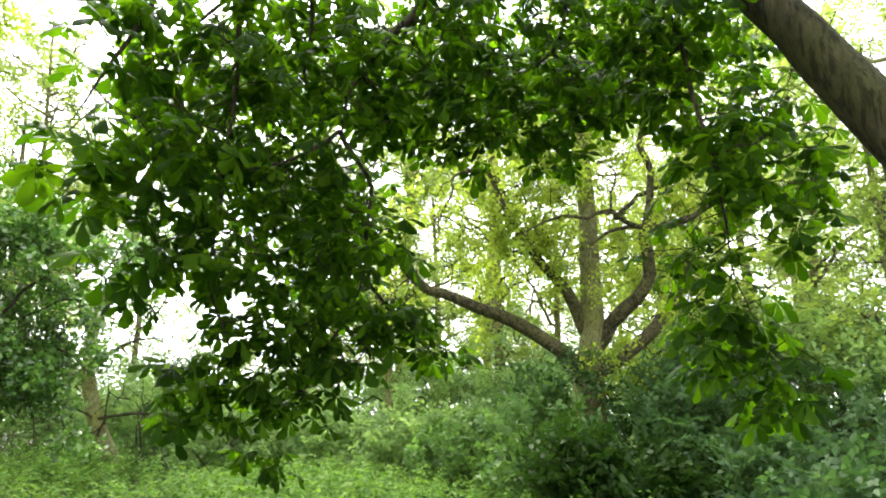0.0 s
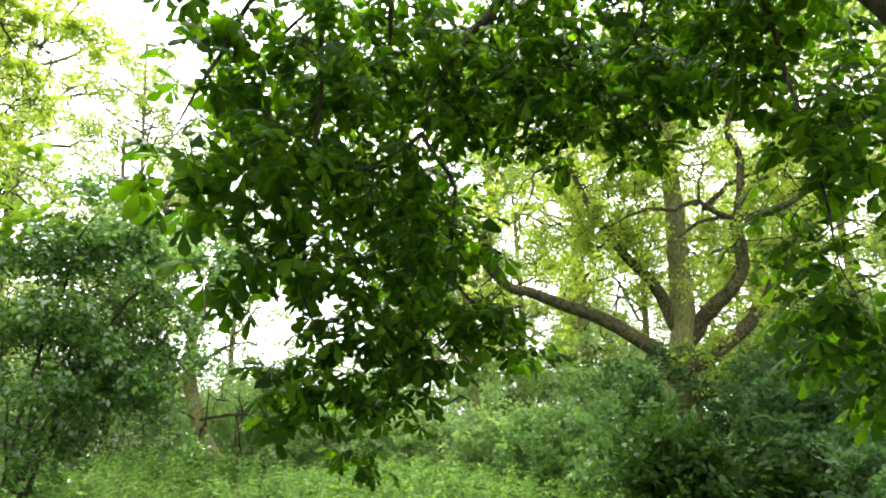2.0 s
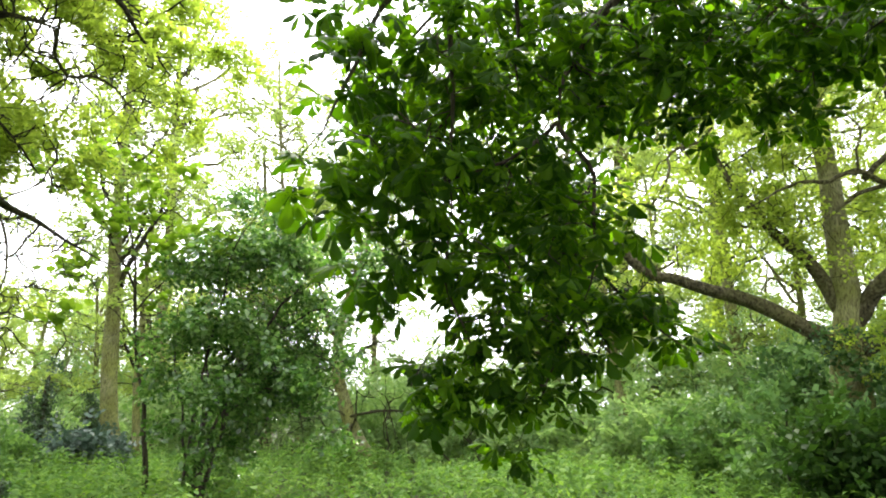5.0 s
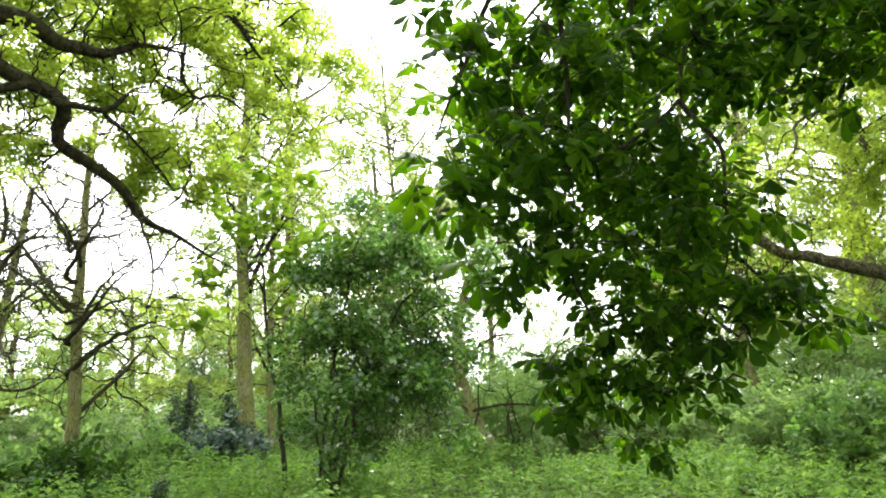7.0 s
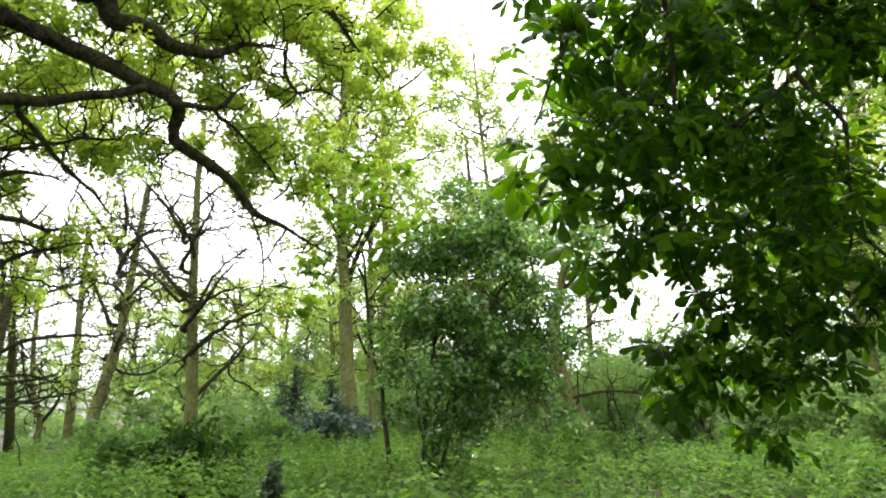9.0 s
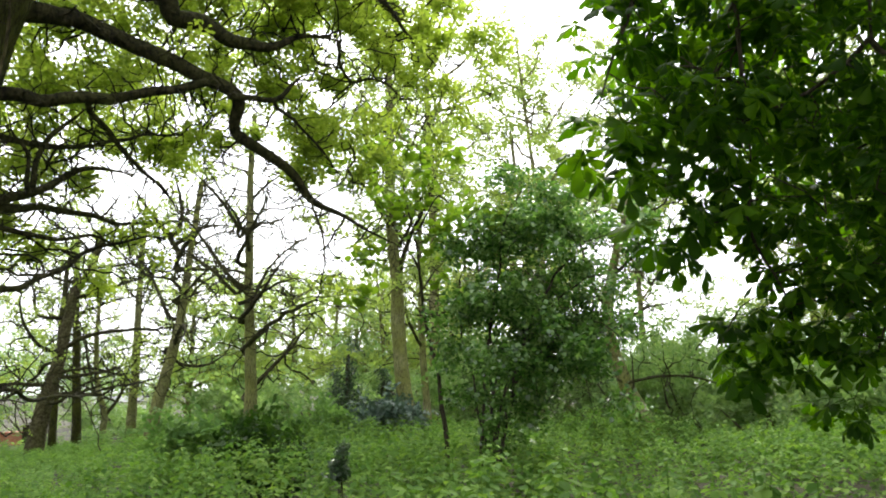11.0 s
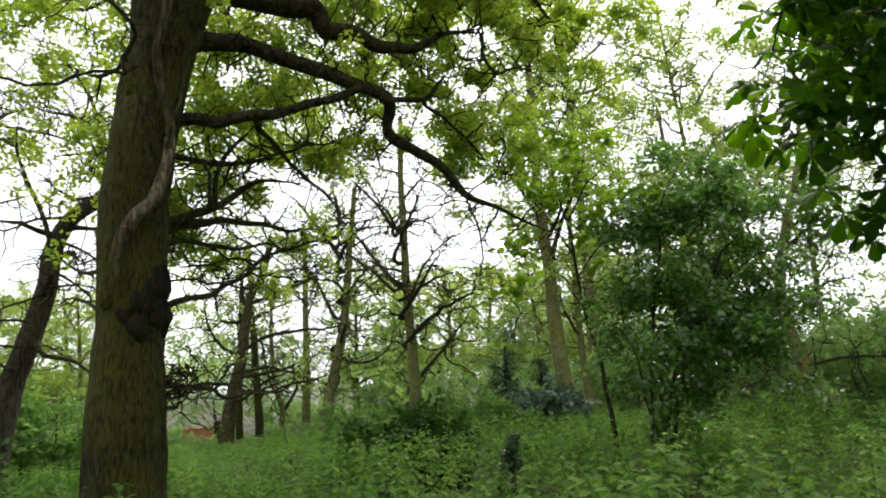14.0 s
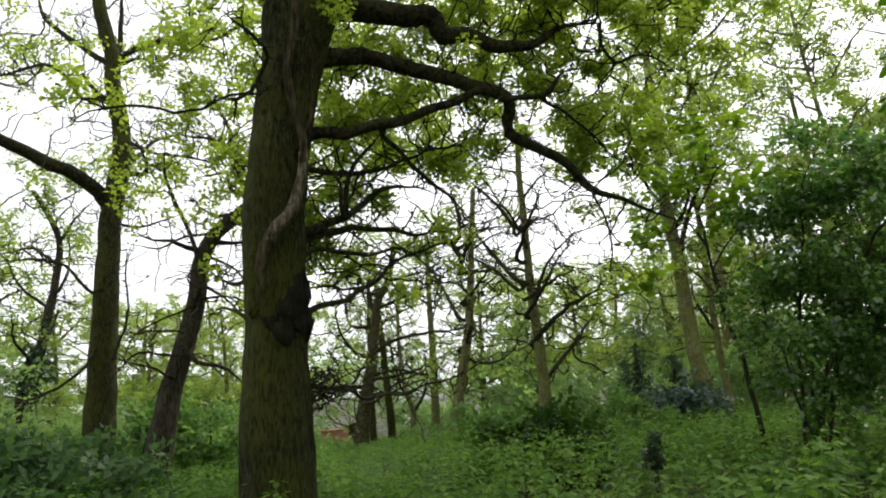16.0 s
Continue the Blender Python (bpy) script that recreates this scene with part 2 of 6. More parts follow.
def knobby(path, radii, sides, rough=0.07, flare=0.0):
    """A trunk or limb: a tube with lumps, ridges that run along it, and, with flare, spreading roots."""
    v, f = tubes(path[None], radii[None], sides)
    k = len(path)
    v = v.reshape(k, sides, 3)
    out = v - path[:, None, :]
    ang = np.arange(sides) / sides * 2 * np.pi
    seed = rng.random() * 50
    along = np.concatenate([[0], np.cumsum(np.linalg.norm(np.diff(path, axis=0), axis=1))])
    g = np.empty((k, sides))
    for a_ in range(k):
        for b_ in range(sides):
            cx, sx = math.cos(ang[b_]), math.sin(ang[b_])
            g[a_, b_] = noise.noise(Vector((cx * 1.3 + seed, sx * 1.3, along[a_] * 1.5))) + 0.6 * noise.noise(Vector((cx * 3.5, sx * 3.5 + seed, along[a_] * 3.0)))
    scale = 1 + rough * g
    if flare:
        fall = np.exp(-along / 0.35)[:, None]
        scale = scale + flare * fall * (0.6 + 0.4 * np.cos(ang * 5 + seed)[None])
    v = path[:, None, :] + out * scale[:, :, None]
    cap = path[-1] + (path[-1] - path[-2]) * 0.3
    v = np.vstack([v.reshape(-1, 3), cap[None]])
    last = (k - 1) * sides
    s = np.arange(sides)
    tip = np.stack([last + s, last + (s + 1) % sides, np.full(sides, len(v) - 1), np.full(sides, len(v) - 1)], -1)
    return v, f, tip


def limb(name, points, r0, r1, mat, parent, sides=10, rough=0.08, wob=0.02, flare=0.0, step=0.1, label="", power=0.8):
    """One trunk or limb as a part; returns its path and radii for the twigs to start from."""
    path = spline(points, step)
    s = np.linspace(0, 1, len(path))
    seed = rng.random() * 90
    for i in range(1, len(path)):
        h = Vector((seed, path[i][2] * 3.1 + path[i][0] * 3.1, path[i][1] * 3.1))
        path[i] += wob * np.array(noise.noise_vector(h))
    radii = np.interp(s, *zip(*r1)) if isinstance(r1, list) else r0 + (r1 - r0) * s ** power
    if radii[-1] < 0.031:
        radii = radii * np.interp(s, [0.0, 0.75, 1.0], [1.0, 1.0, 0.3])
    v, f, tip = knobby(path, radii, sides, rough, flare)
    piece(name, v, np.vstack([f, tip]), mat, parent, label)
    return path, radii


def grow(starts, dirs, lengths, radii, k=6, wob=0.25, rise=0.0):
    """Crooked twigs from many starts at once."""
    m = len(starts)
    paths = np.empty((m, k, 3))
    paths[:, 0] = starts
    d = unit(dirs)
    for i in range(1, k):
        paths[:, i] = paths[:, i - 1] + d * (lengths / (k - 1))[:, None]
        d = unit(d + rng.normal(0, wob, (m, 3)) + np.array([0, 0, rise]))
    taper = np.linspace(1, 0.35, k)[None]
    return paths, radii[:, None] * taper


def many_shoots(paths, radii, per, length, spread=0.8, lift=0.1, thick=0.55, k=4, wob=0.3, rise=0.0):
    """Shoots that leave each of many paths, `per` from each."""
    m, n_, _ = paths.shape
    i = rng.integers(max(1, n_ // 3), n_, (m, per))
    i[:, 0] = n_ - 1
    row = np.arange(m)[:, None]
    at = paths[row, i].reshape(-1, 3)
    t = unit(np.gradient(paths, axis=1))[row, i].reshape(-1, 3)
    r_ = radii[row, i].reshape(-1)
    side = unit(np.cross(t, rng.normal(0, 1, t.shape)))
    d = unit(t * 0.6 + side * spread + np.array([0, 0, lift]))
    return grow(at, d, rng.uniform(length[0], length[1], len(at)), np.maximum(r_ * thick, 0.0025), k, wob, rise)


def turns(normals, spin=None):
    """Turning matrices whose third column is the normal, spun at random about it."""
    nrm = unit(normals)
    a_ = unit(np.cross(nrm, np.where(np.abs(nrm[:, 2:3]) > 0.9, np.array([[1.0, 0, 0]]), np.array([[0, 0, 1.0]]))))
    b_ = np.cross(nrm, a_)
    w = rng.uniform(0, 2 * np.pi, len(nrm)) if spin is None else spin
    c, s = np.cos(w)[:, None], np.sin(w)[:, None]
    return np.stack([a_ * c + b_ * s, -a_ * s + b_ * c, nrm], -1)


def placed(template, at, rot, size):
    """Many copies of a small template as one soup of faces."""
    tv, tf = template
    v = np.einsum("mij,nj->mni", rot, tv) * np.asarray(size)[:, None, None] + at[:, None, :]
    f = tf[None] + (np.arange(len(at)) * len(tv))[:, None, None]
    return v.reshape(-1, 3), f.reshape(-1, tf.shape[1])


def leaf(length, width, widest=0.55, droop=0.15, fold=0.12):
    """One leaf along +y: two four-cornered halves folded at the midrib."""
    w, L_ = width / 2, length
    v = np.array([(0, 0, 0), (-w * 0.8, L_ * widest * 0.6, fold * w), (-w, L_ * (widest + 0.22), fold * w - droop * L_ * 0.5),
                  (0, L_, -droop * L_), (w, L_ * (widest + 0.22), fold * w - droop * L_ * 0.5), (w * 0.8, L_ * widest * 0.6, fold * w)], float)
    return v, np.array([(0, 3, 2, 1), (0, 5, 4, 3)])


def small_leaf(length, width, widest=0.5, droop=0.15, fold=0.12):
    """One small leaf along +y: a single kite, bent along the midrib."""
    w, L_ = width / 2, length
    return np.array([(0, 0, 0), (w, L_ * widest, fold * length - droop * L_ * 0.3), (0, L_, -droop * L_), (-w, L_ * widest, fold * length - droop * L_ * 0.3)], float), np.array([(0, 1, 2, 3)])


def sprig(count, length, width, reach, tilt=0.5, seed=0, shape=None, level=0.5, **kw):
    """A spray of leaves round a short twig tip."""
    g = np.random.default_rng(seed)
    parts = []
    for i in range(count):
        v, f = (shape or small_leaf)(length * g.uniform(0.7, 1.15), width * g.uniform(0.75, 1.15), **kw)
        m = np.array((Matrix.Rotation(g.uniform(0, 6.28), 3, "Z") @ Matrix.Rotation(g.normal(0.1, tilt), 3, "X") @ Matrix.Rotation(g.normal(0, tilt), 3, "Y")))
        o = g.normal(0, reach, 3) * (1, 1, level)
        parts.append((v @ m.T + o, f))
    return join(parts)


def compound_leaf(seed, count=7, size=0.135):
    """A horse-chestnut leaf: a stalk and five to seven drooping leaflets, narrow at the foot and widest near the tip."""
    g = np.random.default_rng(seed)
    parts = []
    for i in range(count):
        a_ = (i - (count - 1) / 2) / (count - 1) * radians(262) + g.normal(0, 0.07)
        L_ = size * (1.0 - 0.45 * abs(i - (count - 1) / 2) / ((count - 1) / 2)) * g.uniform(0.9, 1.08)
        w = L_ * g.uniform(0.44, 0.54)
        d_ = g.uniform(0.05, 0.40)
        vs, fs = [(0, 0, 0)], []
        for s, ww in ((0.38, 0.42), (0.70, 1.0), (0.88, 0.80)):
            z = -d_ * L_ * s * s
            vs += [(-w / 2 * ww, s * L_, z - 0.014 * ww), (0, s * L_, z + 0.008 * ww), (w / 2 * ww, s * L_, z - 0.014 * ww)]
        vs.append((0, L_, -d_ * L_ * 1.05))
        fs = [(0, 2, 1, 1), (0, 3, 2, 2), (1, 2, 5, 4), (2, 3, 6, 5), (4, 5, 8, 7), (5, 6, 9, 8), (7, 8, 10, 10), (8, 9, 10, 10)]
        vs = np.array(vs, float)
        vs[:, 0] += g.normal(0, 0.10) * vs[:, 1] * vs[:, 1] / L_
        m = np.array(Matrix.Rotation(a_, 3, "Z") @ Matrix.Rotation(g.normal(-0.18, 0.14), 3, "X") @ Matrix.Rotation(g.normal(0, 0.15), 3, "Y"))
        parts.append((vs @ m.T, np.array(fs)))
    stalk = np.array([[(0, -0.17, 0.06), (0, -0.08, 0.04), (0, 0, 0)]], float)
    parts.append(tubes(stalk, np.array([[0.0035, 0.003, 0.0025]]), 3))
    return join(parts)


OAK_SPRIG = sprig(11, 0.060, 0.040, 0.048, tilt=0.45, seed=3, level=0.5)
OAK_FAR = sprig(10, 0.080, 0.052, 0.065, tilt=0.45, seed=4, level=0.45)
SHRUB_SPRIG = sprig(9, 0.120, 0.070, 0.085, seed=5, tilt=0.35, level=0.25)
FAR_SPRIG = sprig(9, 0.150, 0.100, 0.14, seed=6, tilt=0.4, level=0.3)
BUSH_SPRIG = sprig(10, 0.130, 0.085, 0.13, seed=12, tilt=0.35, level=0.25)
HAW_SPRIG = sprig(9, 0.092, 0.056, 0.075, seed=8, tilt=0.6)
SYC_SPRIG = sprig(6, 0.115, 0.115, 0.10, tilt=0.3, seed=9, level=0.25, shape=leaf, widest=0.45, droop=0.3)
IVY_SPRIG = sprig(10, 0.07, 0.06, 0.08, tilt=0.8, seed=10)


def crown(parent, points, template, mat, jitter, size=(0.75, 1.25), up=0.7, name="crown", label=""):
    """Sprays of leaves at the places given, flat sides mostly towards the sky."""
    pts = points + rng.normal(0, jitter, points.shape)
    nrm = rng.normal(0, 0.55, pts.shape) + np.array([0, 0, up])
    v, f = placed(template, pts, turns(nrm), rng.uniform(size[0], size[1], len(pts)))
    return piece(name, v, f, mat, parent, label, kind="stuff")


def in_masses(masses):
    """Random places in a few rounded masses of leaves: (centre), half width, half depth, half height, how many."""
    out = []
    for c, rx, ry, rz, n_ in masses:
        d = unit(rng.normal(0, 1, (n_, 3))) * rng.uniform(0.15, 1.0, (n_, 1)) ** 0.5
        out.append(np.array(c) + d * np.array([rx, ry, rz]))
    return np.vstack(out)


def reach_out(skeleton, radii, targets, k=6, thick=0.4, cap=0.02):
    """Twigs that reach each target in turn from the nearest wood or earlier twig, gently bent."""
    n0 = sum(len(p_) for p_ in skeleton)
    sk, rr = np.empty((n0 + len(targets) * k, 3)), np.empty(n0 + len(targets) * k)
    sk[:n0], rr[:n0] = np.vstack(skeleton), np.concatenate(radii)
    first = np.array([((sk[:n0:3] - q) ** 2).sum(1).min() for q in targets])
    out, rad = np.empty((len(targets), k, 3)), np.empty((len(targets), k))
    used = n0
    for i in first.argsort():
        q = targets[i]
        d2 = ((sk[:used] - q) ** 2).sum(1)
        d2[:n0] *= 0.8
        j = int(d2.argmin())
        a_ = sk[j]
        s = np.linspace(0, 1, k)[:, None]
        ln = np.linalg.norm(q - a_)
        bend = rng.normal(0, 0.10, 3) * ln
        out[i] = a_ + (q - a_) * s + bend * np.sin(np.pi * s) + rng.normal(0, 0.025, (k, 3)) * ln * np.sin(np.pi * s)
        r0 = min(max(rr[j] * (thick if j < n0 else 0.8), 0.004), cap)
        rad[i] = np.linspace(r0, max(0.0028, r0 * 0.5), k)
        sk[used:used + k], rr[used:used + k] = out[i], rad[i]
        used += k
    return out, rad


def rods(a, b, ra, rb, before, after, sides):
    """Many short round pieces of wood from a to b, mitred to the pieces before and after."""
    d = unit(b - a)
    ref = np.where(np.abs(d[:, 2:3]) > 0.8, np.array([[1.0, 0.2, 0]]), np.array([[0.1, 0, 1.0]]))
    u = unit(np.cross(d, ref))
    w = np.cross(d, u)
    ang = np.arange(sides) / sides * 2 * np.pi
    ring = u[:, None, :] * np.cos(ang)[None, :, None] + w[:, None, :] * np.sin(ang)[None, :, None]
    out = []
    for p_, r_, other in ((a, ra, before), (b, rb, after)):
        m_ = unit(d + other)
        q = ring * r_[:, None, None]
        k_ = (q * m_[:, None, :]).sum(-1) / np.maximum((d * m_).sum(-1), 0.35)[:, None]
        out.append(p_[:, None, :] + q - d[:, None, :] * k_[:, :, None])
    v = np.stack(out, 1)
    i = np.arange(len(a))[:, None] * 2 * sides
    t = np.arange(sides)[None]
    t2 = (t + 1) % sides
    f = np.stack([i + t, i + t2, i + sides + t2, i + sides + t], -1).reshape(-1, 4)
    return v.reshape(-1, 3), f


def ramify(skeleton, radii, targets, step=0.12, kill=0.16, wob=0.3, tip=0.004, rise=0.0, thick=0.6, sides=5, power=2.05, rounds=70, low=0.0):
    """Branches that grow from the limbs towards the places where leaves are to be, forking on the way, thicker the more twigs they bear.
    Gives the wood, and for each end its place and the place one and two steps before it."""
    base, base_r = [], []
    for q, (pa, ra) in enumerate(zip(skeleton, radii)):
        gap = max(1, int(step / max(np.linalg.norm(pa[1] - pa[0]), 1e-3)))
        first = int(len(pa) * (low if q == 0 else 0.05))
        base.append(pa[first::gap])
        base_r.append(ra[first::gap])
    base, base_r = np.vstack(base), np.concatenate(base_r)
    n0 = len(base)
    size = n0 + len(targets) * 26
    pos, par, way = np.zeros((size, 3)), np.full(size, -1), np.zeros((size, 3))
    kids = np.zeros(size, int)
    pos[:n0] = base
    n_ = n0
    near, dist = np.empty(len(targets), int), np.empty(len(targets))
    for i, q in enumerate(targets):
        d2 = ((base - q) ** 2).sum(1)
        near[i] = d2.argmin()
        dist[i] = math.sqrt(d2[near[i]])
    alive = np.arange(len(targets))
    alive = alive[dist[alive] > kill]
    for _ in range(rounds):
        if not len(alive):
            break
        g_, inv = np.unique(near[alive], return_inverse=True)
        pull = np.zeros((len(g_), 3))
        np.add.at(pull, inv, unit(targets[alive] - pos[near[alive]]))
        ok = kids[g_] < 3
        d = unit(unit(pull) + 0.45 * way[g_] + rng.normal(0, wob, pull.shape) + np.array([0, 0, rise]))
        if n_ + len(g_) > size:
            break
        g_, d = g_[ok], d[ok]
        m_ = len(g_)
        if not m_:
            break
        fresh = np.arange(n_, n_ + m_)
        pos[fresh], par[fresh], way[fresh] = pos[g_] + d * step * rng.uniform(0.8, 1.2, (m_, 1)), g_, d
        kids[g_] += 1
        n_ += m_
        gap = np.sqrt(((targets[alive][:, None, :] - pos[fresh][None]) ** 2).sum(-1))
        j = gap.argmin(1)
        best = gap[np.arange(len(alive)), j]
        closer = best < dist[alive]
        near[alive[closer]], dist[alive[closer]] = fresh[j[closer]], best[closer]
        full = kids[near[alive]] >= 3
        alive = alive[(dist[alive] > kill) & ~full]
    r_, acc = np.zeros(n_), np.zeros(n_)
    for i in range(n_ - 1, n0 - 1, -1):
        r_[i] = max(tip, acc[i] ** (1 / power))
        acc[par[i]] += r_[i] ** power
    lead = np.zeros((n_, 3))
    r_[:n0] = base_r * thick
    for i in range(n0, n_):
        r_[i] = max(tip * 0.6, min(r_[i], r_[par[i]]))
        lead[par[i]] = way[i]
    i = np.arange(n0, n_)
    start = pos[par[i]]
    r0 = np.where(par[i] < n0, r_[i] * 1.25, r_[par[i]])
    before = np.where(par[i][:, None] < n0, way[i], way[par[i]])
    after = np.where(np.abs(lead[i]).sum(1, keepdims=True) > 0, lead[i], way[i])
    v, f = rods(start, pos[i], np.minimum(r0, r_[i] * 1.6), r_[i], before, after, sides)
    ends = i[kids[i] == 0]
    one = par[ends]
    two = np.where(par[one] >= 0, par[one], one)
    return (v, f), pos[ends], pos[one], pos[two], way[ends]


def round_limb(path, per_metre, reach, start=0.15, lift=0.25, bias=(0, 0, 0)):
    """Places for leaves spread round a limb, further out near its foot."""
    total = np.linalg.norm(np.diff(path, axis=0), axis=1).sum()
    m_ = max(2, int(total * (1 - start) * per_metre))
    s = rng.uniform(start, 1.0, m_)
    i = (s * (len(path) - 1)).astype(int)
    t = unit(np.gradient(path, axis=0))[i]
    d = unit(rng.normal(0, 1, (m_, 3)) * np.array([1, 1, 0.6]) + t * 0.5 + np.array([0, 0, lift]) + np.array(bias))
    return path[i] + d * (rng.uniform(reach[0], reach[1], m_) * (1.1 - 0.5 * s))[:, None]


def ground_height(x, y):
    r_ = np.hypot(x, y)
    s = np.clip((r_ - 8) / 20, 0, 1)
    return 0.030 * (np.clip(x, -60, 30) + 6) * s * s * (3 - 2 * s)


def thing(name, at, label, category, group=""):
    ob = new(name)
    ob.location = at
    ob.empty_display_size = 0.2
    return tagged(ob, label, category, group)


def tree(name, label, base, limbs, bark, leafy=None, shoots=(5.0, (0.5, 1.3)), twigs=(5, (0.2, 0.5)), per_twig=2, masses=(), jitter=0.07,
         group="", lift=0.2, wob=0.25, sides=12, twig_bark=None, step=0.1, rise=0.02, skip_trunk=0.45, category="tree", flare=0.35, up=0.7, share=1.0, bias=(0, 0, 0), clump=0.9, stout=0.0, limb_bark=None, boughs=0, bough_len=(1.2, 3.0), bough_low=0.3, clear=0.0, bare=(), bough_rise=(-0.05, 0.5), limb_wob=0.05, trunk_rough=0.08, limb_start=0.2, fill=2.2, grain=0.13, heft=1.85, above=0.06, bare_below=0.0, bare_fill=0.0, inner=(0, 0, 0), bare_box=None):
    """A tree: trunk and limbs along given lines, crooked shoots and twigs, sprays of leaves on them."""
    global rng
    rng = np.random.default_rng(int(abs(base[0]) * 900 + abs(base[1]) * 70 + len(label)))
    root = thing(name, base, label, category, group)
    skeleton, radii = [], []
    for i, (pts, r0, r1) in enumerate(limbs):
        if i == 0:
            pts = [(pts[0][0], pts[0][1], base[2] - 0.15)] + list(pts)
        else:
            wood = np.vstack(skeleton)
            gap = np.linalg.norm(wood - np.array(pts[0]), axis=1)
            if 0.06 < gap.min() < 0.7:
                pts = [tuple(wood[gap.argmin()])] + list(pts)
        pa, ra = limb("trunk" if i == 0 else "limb", pts, r0, r1, bark if i == 0 else limb_bark or bark, root, sides=max(6, int(sides if i == 0 else sides * 0.7)), rough=trunk_rough if i == 0 else 0.09, flare=flare if i == 0 else 0.0, step=step, wob=0.02 if i == 0 else limb_wob)
        skeleton.append(pa)
        radii.append(ra)
    pa, ra = skeleton[0], radii[0]
    for i in range(boughs):
        j = int((bough_low + (0.97 - bough_low) * (i + rng.random()) / boughs) * (len(pa) - 1))
        a_ = i * 2.4 + rng.normal(0, 0.4)
        ln = rng.uniform(bough_len[0], bough_len[1]) * (1.1 - 0.5 * j / len(pa))
        d = np.array([math.cos(a_), math.sin(a_), rng.uniform(*bough_rise)])
        way = [pa[j]]
        for q in range(4):
            way.append(way[-1] + unit(d) * ln / 4)
            d = unit(d) + rng.normal(0, 0.42, 3) + np.array([0, 0, 0.12])
        r0 = max(0.02, min(ra[j] * 0.45, 0.065))
        p0, q0 = limb("limb", way, r0, 0.008, limb_bark or bark, root, sides=7, step=step, wob=0.04)
        skeleton.append(p0)
        radii.append(q0)
    parts, tips, goals = [], [], []
    if shoots:
        for i, (pa, ra) in enumerate(zip(skeleton, radii)):
            goals.append(round_limb(pa, shoots[0] * fill, shoots[1], skip_trunk if i == 0 else limb_start, lift, bias))
    if masses:
        goals.append(in_masses([(c, rx, ry, rz, int(n_ * fill)) for c, rx, ry, rz, n_ in masses]))
    if goals:
        wood, end, one, two, way = ramify(skeleton, radii, np.vstack(goals), step=grain, kill=grain * 1.3, wob=wob, tip=max(0.003, stout), rise=rise, low=skip_trunk * 0.8, thick=0.6, power=heft)
        parts.append(wood)
        flat = end * np.array([clump, clump, clump * 2.1])
        q = np.array([noise.noise(Vector(p_)) + 0.35 * noise.noise(Vector(p_ * 2.7)) for p_ in flat]) + rng.normal(0, 0.03, len(end))
        leafing = q >= np.quantile(q, 1 - share)
        tips.append(end[leafing])
        for foot, n_ in ((end, 2), (one, 1)):
            st = np.repeat(foot, n_, axis=0)
            d = np.repeat(way, n_, axis=0) * 0.8 + rng.normal(0, 0.7, st.shape) * np.array([1, 1, 0.6]) + np.array([0, 0, lift])
            p2, r2 = grow(st, d, rng.uniform(twigs[1][0], twigs[1][1], len(st)) * 0.8, np.full(len(st), max(0.0028, stout * 0.75)), 4, wob + 0.1, rise)
            parts.append(tubes(p2, r2, 3))
            tips.append(p2[np.repeat(leafing, n_)][:, 2:].reshape(-1, 3))
    if bare_fill:
        # leafless crooked twigs along the limbs
        for pa, ra in zip(skeleton[1:], radii[1:]):
            parts.append(ramify([pa], [ra], round_limb(pa, bare_fill, (0.15, 0.8), 0.15, -0.05), step=grain * 0.75, kill=grain, wob=wob + 0.06, tip=max(0.003, stout * 0.8), power=heft)[0])
    for pts, r0, r1 in bare:
        pa, ra = limb("limb", pts, r0, r1, limb_bark or bark, root, sides=8, step=step, wob=0.05)
        wood, end, one, two, way = ramify([pa], [ra], round_limb(pa, 11.0, (0.2, 0.9), 0.1, 0.1), step=0.09, kill=0.1, wob=0.4, tip=max(0.003, stout * 0.8))
        parts.append(wood)
    if parts:
        v, f = join(parts)
        piece("branchwork", v, f, twig_bark or bark, root, kind="stuff")
    if leafy and tips:
        pts = np.vstack(tips) + np.array([0, 0, above])
        thick = [skeleton[0][::2]] + [pa[ra > (0.013 if any(inner) else 0.03)] for pa, ra in zip(skeleton[1:], radii[1:])]
        limbs_ = np.vstack(thick[1:] + [np.zeros((1, 3))])
        core = thick[0]
        # leaves keep off the heavy limbs, furthest on the side turned from the light
        side = unit(np.array(inner, float)) if any(inner) else np.zeros(3)
        off = []
        for p_ in pts:
            d = p_ - limbs_
            along = np.clip(d @ side, 0, 1.6)
            off.append(((d - 0.92 * along[:, None] * side) ** 2).sum(1).min())
        pts = pts[np.array(off) > 0.2 ** 2]
        if bare_box:
            pts = pts[(pts[:, 0] < bare_box[0]) | (pts[:, 2] > bare_box[1]) | (rng.random(len(pts)) < 0.06)]
        if bare_below:
            pts = pts[(pts[:, 2] > base[2] + bare_below) | (rng.random(len(pts)) < 0.12)]
        pts = pts[np.array([((core - p_) ** 2).sum(1).min() for p_ in pts]) > clear ** 2]
        pts = np.repeat(pts, per_twig, axis=0)
        crown(root, pts, leafy[0], leafy[1], jitter, up=up)
    return root, skeleton, radii


